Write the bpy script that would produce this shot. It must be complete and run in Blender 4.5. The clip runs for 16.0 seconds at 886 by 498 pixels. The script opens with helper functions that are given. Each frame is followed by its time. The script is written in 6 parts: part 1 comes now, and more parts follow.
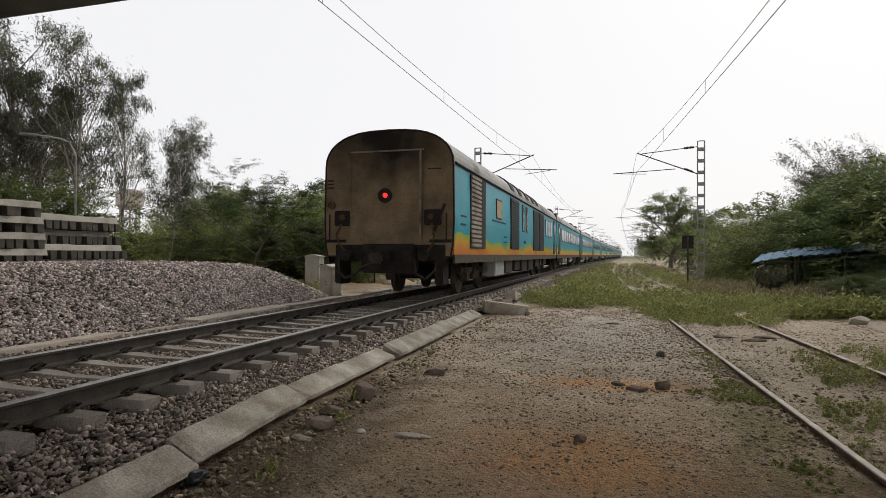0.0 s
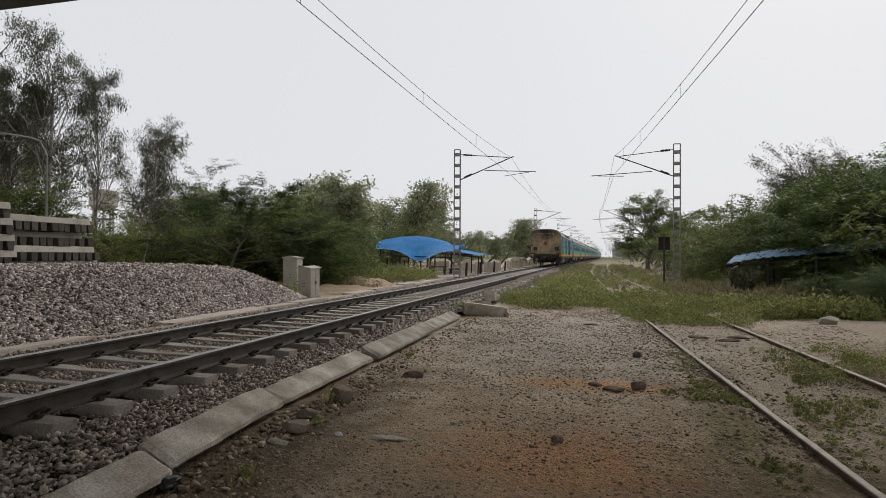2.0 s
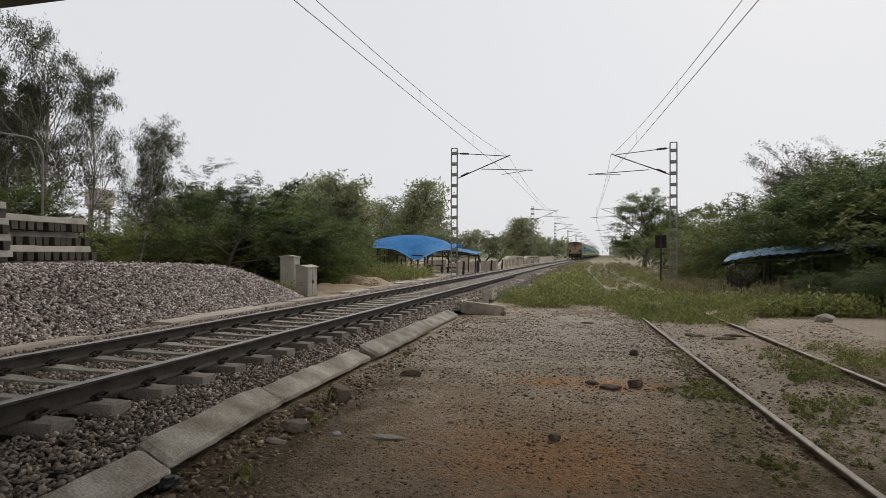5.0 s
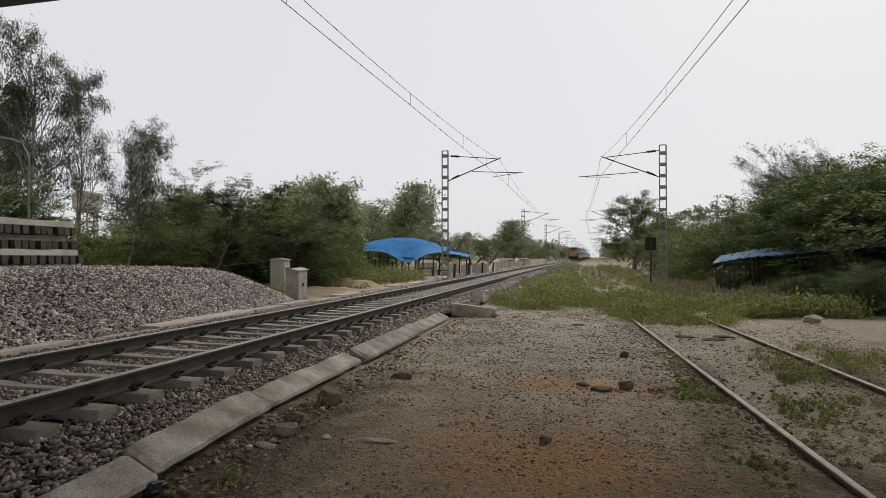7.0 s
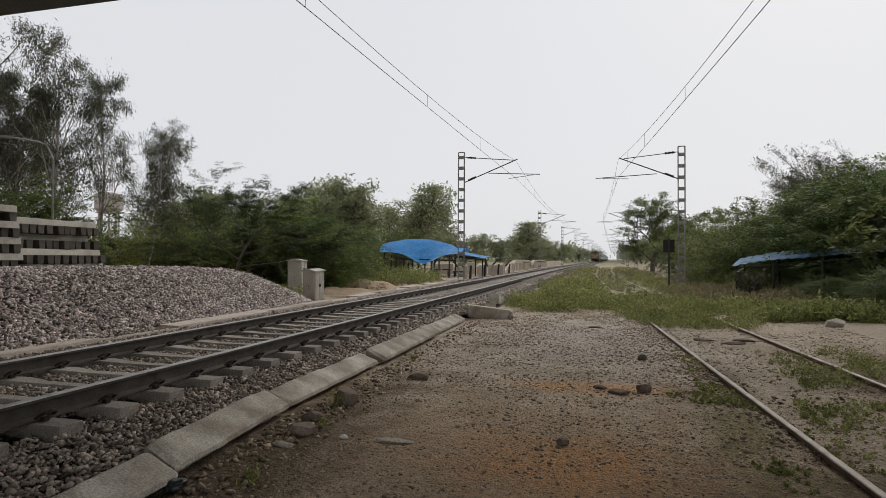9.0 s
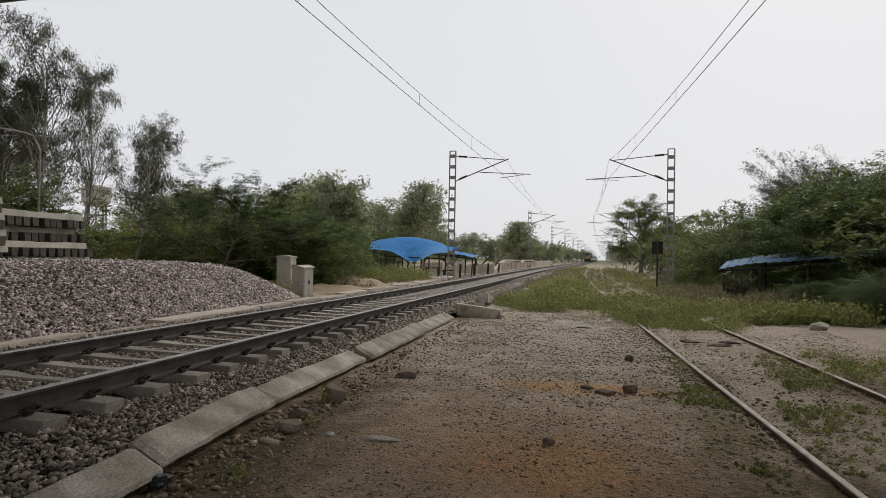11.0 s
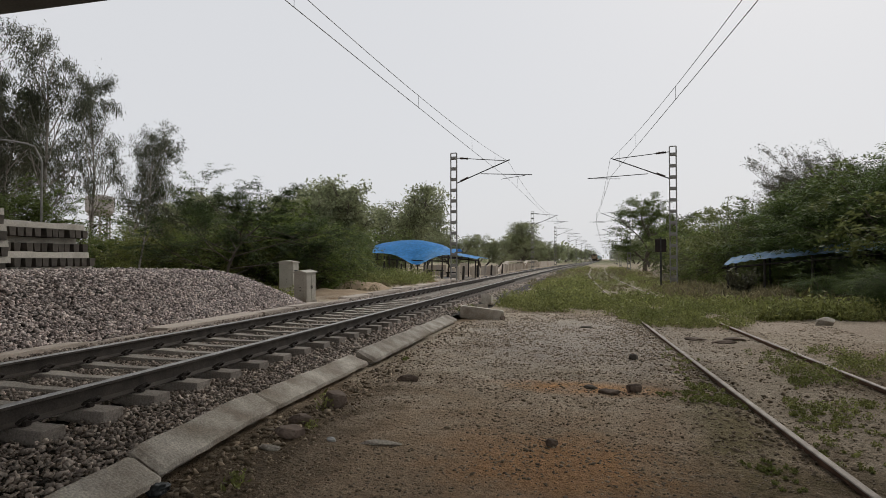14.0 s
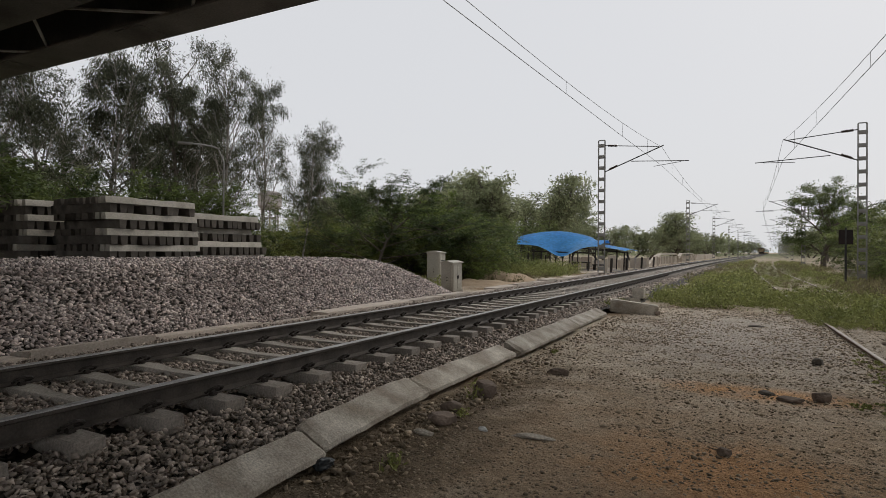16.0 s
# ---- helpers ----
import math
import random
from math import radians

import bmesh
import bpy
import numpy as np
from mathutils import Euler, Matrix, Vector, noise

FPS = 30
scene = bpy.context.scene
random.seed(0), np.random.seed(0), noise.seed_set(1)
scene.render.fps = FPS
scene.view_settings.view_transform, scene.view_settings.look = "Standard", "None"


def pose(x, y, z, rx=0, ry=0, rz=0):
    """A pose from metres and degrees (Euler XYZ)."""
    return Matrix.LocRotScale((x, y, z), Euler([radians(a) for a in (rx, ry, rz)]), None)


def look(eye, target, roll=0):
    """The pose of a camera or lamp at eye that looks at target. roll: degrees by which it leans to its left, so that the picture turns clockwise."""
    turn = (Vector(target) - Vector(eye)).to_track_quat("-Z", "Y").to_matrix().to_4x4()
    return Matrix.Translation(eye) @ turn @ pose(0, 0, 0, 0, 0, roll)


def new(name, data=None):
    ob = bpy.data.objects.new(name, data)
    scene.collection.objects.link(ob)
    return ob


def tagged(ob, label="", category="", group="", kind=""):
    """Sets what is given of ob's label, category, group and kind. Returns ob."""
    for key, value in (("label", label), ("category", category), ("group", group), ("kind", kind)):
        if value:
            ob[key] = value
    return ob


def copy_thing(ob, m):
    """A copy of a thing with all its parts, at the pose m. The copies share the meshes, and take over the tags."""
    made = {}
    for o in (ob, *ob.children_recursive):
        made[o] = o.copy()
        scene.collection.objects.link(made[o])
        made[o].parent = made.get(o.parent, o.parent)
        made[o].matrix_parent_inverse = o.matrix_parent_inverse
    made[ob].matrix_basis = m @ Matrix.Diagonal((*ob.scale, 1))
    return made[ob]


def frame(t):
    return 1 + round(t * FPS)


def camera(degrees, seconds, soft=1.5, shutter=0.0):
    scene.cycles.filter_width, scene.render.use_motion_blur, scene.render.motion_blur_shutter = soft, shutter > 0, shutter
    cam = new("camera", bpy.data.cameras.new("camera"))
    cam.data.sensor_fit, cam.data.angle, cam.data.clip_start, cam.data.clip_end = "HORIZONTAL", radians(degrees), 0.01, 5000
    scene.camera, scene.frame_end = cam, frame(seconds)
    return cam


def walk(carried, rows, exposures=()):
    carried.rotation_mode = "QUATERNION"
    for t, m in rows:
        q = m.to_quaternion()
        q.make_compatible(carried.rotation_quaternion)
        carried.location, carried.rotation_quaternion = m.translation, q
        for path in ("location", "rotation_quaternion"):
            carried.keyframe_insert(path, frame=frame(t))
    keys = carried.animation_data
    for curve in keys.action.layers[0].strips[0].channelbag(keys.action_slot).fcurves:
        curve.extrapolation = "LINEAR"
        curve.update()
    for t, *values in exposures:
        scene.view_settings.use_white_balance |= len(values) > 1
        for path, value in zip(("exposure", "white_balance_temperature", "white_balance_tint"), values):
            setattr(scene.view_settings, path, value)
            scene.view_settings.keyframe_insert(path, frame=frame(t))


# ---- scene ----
# ---- camera ----
cam = camera(74.0, 16.0, soft=0.6)
# seconds, eye x, y, z, yaw, pitch, roll
PATH = [
    (0, -0.018, -0.008, 1.493, 16.42, 0.52, 0.31),
    (0.5, -0.022, 0.004, 1.491, 15.42, 0.42, 0.63),
    (1, -0.026, -0.028, 1.504, 14.87, 0.38, 0.48),
    (1.5, -0.016, -0.007, 1.502, 14.94, 0.47, 0.26),
    (2, -0.001, -0.006, 1.501, 14.46, 0.65, 0.28),
    (2.5, 0.005, -0.009, 1.497, 13.81, 0.68, 0.27),
    (3, 0.000, -0.016, 1.508, 13.62, 0.49, 0.28),
    (3.5, -0.004, -0.013, 1.501, 14.00, 0.44, 0.34),
    (4, -0.002, -0.019, 1.507, 14.26, 0.45, 0.11),
    (6.5, -0.000, -0.016, 1.504, 13.61, 0.70, 0.15),
    (7, 0.000, -0.000, 1.500, 13.30, 0.78, 0.00),
    (7.5, 0.000, -0.011, 1.504, 13.79, 0.88, -0.05),
    (8, -0.005, -0.006, 1.502, 14.29, 0.93, -0.08),
    (8.5, -0.013, -0.028, 1.507, 14.77, 1.07, 0.21),
    (9, -0.009, -0.009, 1.499, 14.85, 0.92, 0.24),
    (9.5, -0.008, -0.019, 1.505, 14.58, 0.89, 0.59),
    (12, 0.001, -0.011, 1.502, 13.53, 0.78, 0.82),
    (12.5, 0.004, 0.009, 1.508, 13.55, 1.14, 0.51),
    (13, 0.008, 0.014, 1.515, 14.14, 1.93, 0.48),
    (13.5, 0.016, 0.030, 1.495, 14.33, 1.78, 0.26),
    (14, 0.031, 0.036, 1.493, 14.22, 1.01, -0.06),
    (14.5, 0.023, 0.075, 1.493, 14.73, 0.89, -0.37),
    (15, 0.029, 0.072, 1.487, 15.11, 0.74, -0.38),
    (15.5, 0.017, 0.102, 1.487, 15.75, 0.32, -0.35),
    (15.6, -0.005, 0.108, 1.483, 16.19, 0.29, -0.21),
    (15.7, -0.027, 0.113, 1.479, 17.56, 0.26, -0.08),
    (15.8, -0.049, 0.118, 1.475, 20.39, 0.23, 0.05),
    (15.9, -0.070, 0.124, 1.471, 24.15, 0.20, 0.19),
    (16, -0.092, 0.129, 1.467, 28.07, 0.17, 0.32),
]
walk(cam, [(t, Matrix.Translation((x, y, z)) @ pose(0, 0, 0, 0, 0, a) @ pose(0, 0, 0, 90 + p) @ pose(0, 0, 0, 0, 0, r)) for t, x, y, z, a, p, r in PATH],
     exposures=[(0, 0.27, 6680, 10), (0.5, 0.13, 6600, 10), (1.0, 0.0, 6520, 10), (12.3, 0.0, 6520, 10), (13.2, -0.08, 6520, 10), (14.5, -0.1, 6520, 10), (16, -0.1, 6520, 10)])

# ---- world and sun: bright overcast ----
world = bpy.data.worlds.new("overcast")
scene.world = world
world.use_nodes = True
wn, wl = world.node_tree.nodes, world.node_tree.links
sky = wn.new("ShaderNodeTexSky")
sky.sky_type, sky.sun_disc = "NISHITA", False
sky.sun_elevation, sky.sun_rotation = radians(43), radians(22)
sky.dust_density = 4.0
dim = wn.new("ShaderNodeVectorMath")
dim.operation = "SCALE"
dim.inputs["Scale"].default_value = 0.10
wl.new(sky.outputs[0], dim.inputs[0])
haze = wn.new("ShaderNodeMix")
haze.data_type = "RGBA"
haze.inputs[0].default_value = 0.93
wl.new(dim.outputs[0], haze.inputs[6])
haze.inputs[7].default_value = (0.775, 0.787, 0.815, 1)
wl.new(haze.outputs[2], wn["Background"].inputs["Color"])
wn["Background"].inputs["Strength"].default_value = 1.0
sun_data = bpy.data.lights.new("sun", "SUN")
sun_data.energy, sun_data.angle, sun_data.color = 1.15, radians(22), (1.0, 0.97, 0.92)
sun = new("sun", sun_data)
sun.matrix_world = look((12, 30, 30), (0, 0, 0))


# ---- materials ----
def ramp_node(nt, stops):
    r = nt.nodes.new("ShaderNodeValToRGB")
    el = r.color_ramp.elements
    while len(el) < len(stops):
        el.new(0.5)
    for e, (p, c) in zip(el, stops):
        e.position, e.color = p, (*c, 1)
    return r


def material(name, a, b, scale=8.0, rough=0.8, metal=0.0, bump=0.3, fine=60.0, c=None, rand=0.0, island=0.0, spec=0.3, dist=0.01, grit=0.22):
    """Two tones mixed by coarse noise, broken by fine noise, with fine relief; c adds stains; rand varies each object, island each loose piece."""
    m = bpy.data.materials.new(name)
    m.use_nodes = True
    nt = m.node_tree
    n, l = nt.nodes, nt.links
    bsdf = n["Principled BSDF"]
    tc = n.new("ShaderNodeTexCoord")
    co = n.new("ShaderNodeTexNoise")
    co.inputs["Scale"].default_value, co.inputs["Detail"].default_value = scale, 6
    fi = n.new("ShaderNodeTexNoise")
    fi.inputs["Scale"].default_value, fi.inputs["Detail"].default_value = fine, 4
    l.new(tc.outputs["Object"], co.inputs[0])
    l.new(tc.outputs["Object"], fi.inputs[0])
    mid = tuple((x + y) / 2 for x, y in zip(a, b))
    r = ramp_node(nt, [(0.3, a), (0.5, mid), (0.7, b)])
    l.new(co.outputs[0], r.inputs[0])
    last = r.outputs[0]
    if c:
        st = n.new("ShaderNodeTexNoise")
        st.inputs["Scale"].default_value, st.inputs["Detail"].default_value = scale * 0.35, 8
        l.new(tc.outputs["Object"], st.inputs[0])
        sr = ramp_node(nt, [(0.52, (0, 0, 0)), (0.66, (1, 1, 1))])
        l.new(st.outputs[0], sr.inputs[0])
        mx = n.new("ShaderNodeMix")
        mx.data_type = "RGBA"
        l.new(sr.outputs[0], mx.inputs[0])
        l.new(last, mx.inputs[6])
        mx.inputs[7].default_value = (*c, 1)
        last = mx.outputs[2]
    hs = n.new("ShaderNodeHueSaturation")
    l.new(last, hs.inputs["Color"])
    val = n.new("ShaderNodeMapRange")
    val.inputs["From Min"].default_value, val.inputs["From Max"].default_value = 0.25, 0.75
    val.inputs["To Min"].default_value, val.inputs["To Max"].default_value = 1 - grit, 1 + grit
    l.new(fi.outputs[0], val.inputs[0])
    out = val.outputs[0]
    for amount, node, sock in ((rand, "ShaderNodeObjectInfo", "Random"), (island, "ShaderNodeNewGeometry", "Random Per Island")):
        if amount:
            src = n.new(node)
            mr = n.new("ShaderNodeMapRange")
            mr.inputs["To Min"].default_value, mr.inputs["To Max"].default_value = 1 - amount, 1 + amount
            l.new(src.outputs[sock], mr.inputs[0])
            mu = n.new("ShaderNodeMath")
            mu.operation = "MULTIPLY"
            l.new(out, mu.inputs[0])
            l.new(mr.outputs[0], mu.inputs[1])
            out = mu.outputs[0]
    l.new(out, hs.inputs["Value"])
    l.new(hs.outputs[0], bsdf.inputs["Base Color"])
    bsdf.inputs["Roughness"].default_value, bsdf.inputs["Metallic"].default_value = rough, metal
    bsdf.inputs["Specular IOR Level"].default_value = spec
    if bump:
        bp = n.new("ShaderNodeBump")
        bp.inputs["Strength"].default_value, bp.inputs["Distance"].default_value = bump, dist
        l.new(fi.outputs[0], bp.inputs["Height"])
        l.new(bp.outputs[0], bsdf.inputs["Normal"])
    return m


def leaf_material(name, a, b, island=0.45, through_light=0.25):
    m = material(name, a, b, scale=0.6, rough=0.6, bump=0, fine=3.0, island=island, spec=0.25)
    nt = m.node_tree
    bsdf = nt.nodes["Principled BSDF"]
    tr = nt.nodes.new("ShaderNodeBsdfTranslucent")
    mx = nt.nodes.new("ShaderNodeMixShader")
    mx.inputs[0].default_value = through_light
    src = bsdf.inputs["Base Color"].links[0].from_socket
    nt.links.new(src, tr.inputs[0])
    nt.links.new(bsdf.outputs[0], mx.inputs[1])
    nt.links.new(tr.outputs[0], mx.inputs[2])
    nt.links.new(mx.outputs[0], nt.nodes["Material Output"].inputs[0])
    return m


def livery_material():
    """Teal coach paint with a wavy green, yellow and orange flame along the foot, streaked by grime."""
    m = material("coach_paint", (0.012, 0.28, 0.38), (0.02, 0.36, 0.46), scale=1.2, rough=0.4, bump=0.05, fine=25, c=(0.06, 0.35, 0.43))
    nt = m.node_tree
    n, l = nt.nodes, nt.links
    bsdf = n["Principled BSDF"]
    base = bsdf.inputs["Base Color"].links[0].from_socket
    tc = n.new("ShaderNodeTexCoord")
    sep = n.new("ShaderNodeSeparateXYZ")
    l.new(tc.outputs["Object"], sep.inputs[0])
    wave = n.new("ShaderNodeTexNoise")
    wave.noise_dimensions = "1D"
    wave.inputs["Scale"].default_value, wave.inputs["Detail"].default_value = 0.55, 1.5
    l.new(sep.outputs["Y"], wave.inputs["W"])
    h = n.new("ShaderNodeMath")
    h.operation = "MULTIPLY_ADD"
    l.new(wave.outputs[0], h.inputs[0])
    h.inputs[1].default_value = -0.95
    l.new(sep.outputs["Z"], h.inputs[2])
    top = ramp_node(nt, [(0.0, (0.55, 0.16, 0.035)), (0.35, (0.62, 0.22, 0.03)), (0.6, (0.62, 0.36, 0.03)), (0.78, (0.3, 0.4, 0.04))])
    mr = n.new("ShaderNodeMapRange")
    mr.inputs["From Min"].default_value, mr.inputs["From Max"].default_value = 0.38, 1.08
    l.new(h.outputs[0], mr.inputs[0])
    l.new(mr.outputs[0], top.inputs[0])
    lt = n.new("ShaderNodeMath")
    lt.operation = "LESS_THAN"
    l.new(mr.outputs[0], lt.inputs[0])
    lt.inputs[1].default_value = 0.85
    mx = n.new("ShaderNodeMix")
    mx.data_type = "RGBA"
    l.new(lt.outputs[0], mx.inputs[0])
    l.new(base, mx.inputs[6])
    l.new(top.outputs[0], mx.inputs[7])
    l.new(mx.outputs[2], bsdf.inputs["Base Color"])
    return m


def sooty_material():
    """Cream end-wall paint, blackened by soot in the middle of the top, rust towards the sides."""
    m = material("sooty_cream_paint", (0.40, 0.30, 0.185), (0.19, 0.135, 0.08), scale=1.6, rough=0.7, bump=0.15, fine=30, c=(0.13, 0.088, 0.06))
    nt = m.node_tree
    n, l = nt.nodes, nt.links
    bsdf = n["Principled BSDF"]
    base = bsdf.inputs["Base Color"].links[0].from_socket
    tc = n.new("ShaderNodeTexCoord")
    mp = n.new("ShaderNodeMapping")
    mp.inputs["Location"].default_value = (0, 0, -3.0)
    mp.inputs["Scale"].default_value = (0.62, 0.0, 0.8)
    l.new(tc.outputs["Object"], mp.inputs[0])
    no = n.new("ShaderNodeTexNoise")
    no.inputs["Scale"].default_value, no.inputs["Detail"].default_value = 2.2, 6
    l.new(tc.outputs["Object"], no.inputs[0])
    ln = n.new("ShaderNodeVectorMath")
    ln.operation = "LENGTH"
    l.new(mp.outputs[0], ln.inputs[0])
    ad = n.new("ShaderNodeMath")
    ad.operation = "MULTIPLY_ADD"
    l.new(no.outputs[0], ad.inputs[0])
    ad.inputs[1].default_value = 0.9
    l.new(ln.outputs["Value"], ad.inputs[2])
    r = ramp_node(nt, [(0.62, (1, 1, 1)), (1.0, (0, 0, 0))])
    mr = n.new("ShaderNodeMapRange")
    mr.inputs["From Max"].default_value = 1.6
    l.new(ad.outputs[0], mr.inputs[0])
    r.color_ramp.elements[0].position, r.color_ramp.elements[1].position = 0.42, 1.0
    l.new(mr.outputs[0], r.inputs[0])
    mx = n.new("ShaderNodeMix")
    mx.data_type = "RGBA"
    l.new(r.outputs[0], mx.inputs[0])
    l.new(base, mx.inputs[6])
    mx.inputs[7].default_value = (0.022, 0.018, 0.016, 1)
    l.new(mx.outputs[2], bsdf.inputs["Base Color"])
    return m


def ground_material():
    """Trodden earth: grey gravelly dust, brown and orange patches, darker damp spots, a band of dark soil and painted
    shade at the kerb.
    """
    m = material("trodden_earth", (0.33, 0.27, 0.195), (0.53, 0.45, 0.35), scale=1.1, rough=0.95, bump=1.0, fine=30, c=(0.20, 0.13, 0.075), spec=0.1, dist=0.02)
    nt = m.node_tree
    n, l = nt.nodes, nt.links
    bsdf = n["Principled BSDF"]
    base = bsdf.inputs["Base Color"].links[0].from_socket
    tc = n.new("ShaderNodeTexCoord")
    last = base
    warp = n.new("ShaderNodeTexNoise")
    warp.inputs["Scale"].default_value, warp.inputs["Detail"].default_value = 2.5, 6
    l.new(tc.outputs["Object"], warp.inputs[0])
    # centre x, y, half width x, y, colour, strength
    for px, py, sx, sy, col, k in ((-0.1, 7.2, 1.15, 0.42, (0.55, 0.30, 0.13), 0.9), (0.7, 4.4, 0.9, 0.8, (0.33, 0.245, 0.15), 0.8),
                                   (-0.5, 4.4, 3.4, 2.7, (0.345, 0.245, 0.155), 0.75), (-0.3, 12.0, 2.8, 4.8, (0.42, 0.37, 0.315), 0.9), (-0.5, 8.1, 0.9, 0.4, (0.33, 0.27, 0.19), 0.5),
                                   (2.4, 3.6, 2.3, 1.9, (0.14, 0.108, 0.062), 0.9), (3.2, 8.6, 0.7, 1.8, (0.17, 0.135, 0.088), 0.75), (1.5, 8.2, 0.35, 1.6, (0.20, 0.165, 0.125), 0.7), (1.2, 5.8, 0.4, 1.7, (0.15, 0.14, 0.055), 0.55), (3.1, 6.4, 1.3, 1.5, (0.27, 0.215, 0.145), 0.75), (0, 430, 600, 330, (0.13, 0.14, 0.07), 0.95), (2.2, 12.3, 1.0, 2.4, (0.36, 0.30, 0.23), 0.7), (5.5, 14.5, 3.5, 2.6, (0.42, 0.345, 0.27), 0.85),
                                   (2.35, 7.0, 0.75, 2.6, (0.37, 0.31, 0.235), 0.7), (4.6, 27.0, 1.6, 8, (0.30, 0.24, 0.18), 0.8),
                                   # third here, at the kerb foot: dark soil and debris with shade painted in
                                   (-13, 22, 6.5, 5, (0.30, 0.215, 0.14), 0.8), (0.6, 52, 4.2, 32, (0.15, 0.145, 0.075), 0.9), (-2.5, 4.0, 0.75, 3.6, (0.12, 0.09, 0.06), 0.85), (-0.3, 4.5, 1.0, 0.9, (0.48, 0.25, 0.105), 0.6)):
        mp = n.new("ShaderNodeMapping")
        mp.vector_type = "POINT"
        mp.inputs["Location"].default_value = (-px / sx, -py / sy, 0)
        mp.inputs["Scale"].default_value = (1 / sx, 1 / sy, 0)
        l.new(tc.outputs["Object"], mp.inputs[0])
        ln = n.new("ShaderNodeVectorMath")
        ln.operation = "LENGTH"
        l.new(mp.outputs[0], ln.inputs[0])
        ad = n.new("ShaderNodeMath")
        ad.operation = "MULTIPLY_ADD"
        l.new(warp.outputs[0], ad.inputs[0])
        ad.inputs[1].default_value = 1.3
        l.new(ln.outputs["Value"], ad.inputs[2])
        mr = n.new("ShaderNodeMapRange")
        mr.inputs["From Min"].default_value, mr.inputs["From Max"].default_value = 1.05, 1.75
        mr.inputs["To Min"].default_value, mr.inputs["To Max"].default_value = k, 0
        l.new(ad.outputs[0], mr.inputs[0])
        mx = n.new("ShaderNodeMix")
        mx.data_type = "RGBA"
        l.new(mr.outputs[0], mx.inputs[0])
        l.new(last, mx.inputs[6])
        mx.inputs[7].default_value = (*col, 1)
        last = mx.outputs[2]
    # crumbs: dark and pale grains at two sizes
    grains = []
    for scale, lo, hi in ((85, 0.62, 1.38), (17, 0.74, 1.26)):
        fi = n.new("ShaderNodeTexNoise")
        fi.inputs["Scale"].default_value, fi.inputs["Detail"].default_value, fi.inputs["Roughness"].default_value = scale, 5, 0.7
        l.new(tc.outputs["Object"], fi.inputs[0])
        fr = n.new("ShaderNodeMapRange")
        fr.inputs["From Min"].default_value, fr.inputs["From Max"].default_value = 0.33, 0.67
        fr.inputs["To Min"].default_value, fr.inputs["To Max"].default_value = lo, hi
        l.new(fi.outputs[0], fr.inputs[0])
        mul = n.new("ShaderNodeVectorMath")
        mul.operation = "SCALE"
        l.new(last, mul.inputs[0])
        l.new(fr.outputs[0], mul.inputs["Scale"])
        last = mul.outputs[0]
        grains.append(fi)
    l.new(last, bsdf.inputs["Base Color"])
    first = bsdf.inputs["Normal"].links[0].from_node
    lumps = n.new("ShaderNodeBump")
    lumps.inputs["Strength"].default_value, lumps.inputs["Distance"].default_value = 1.0, 0.05
    l.new(grains[1].outputs[0], lumps.inputs["Height"])
    l.new(lumps.outputs[0], first.inputs["Normal"])
    return m


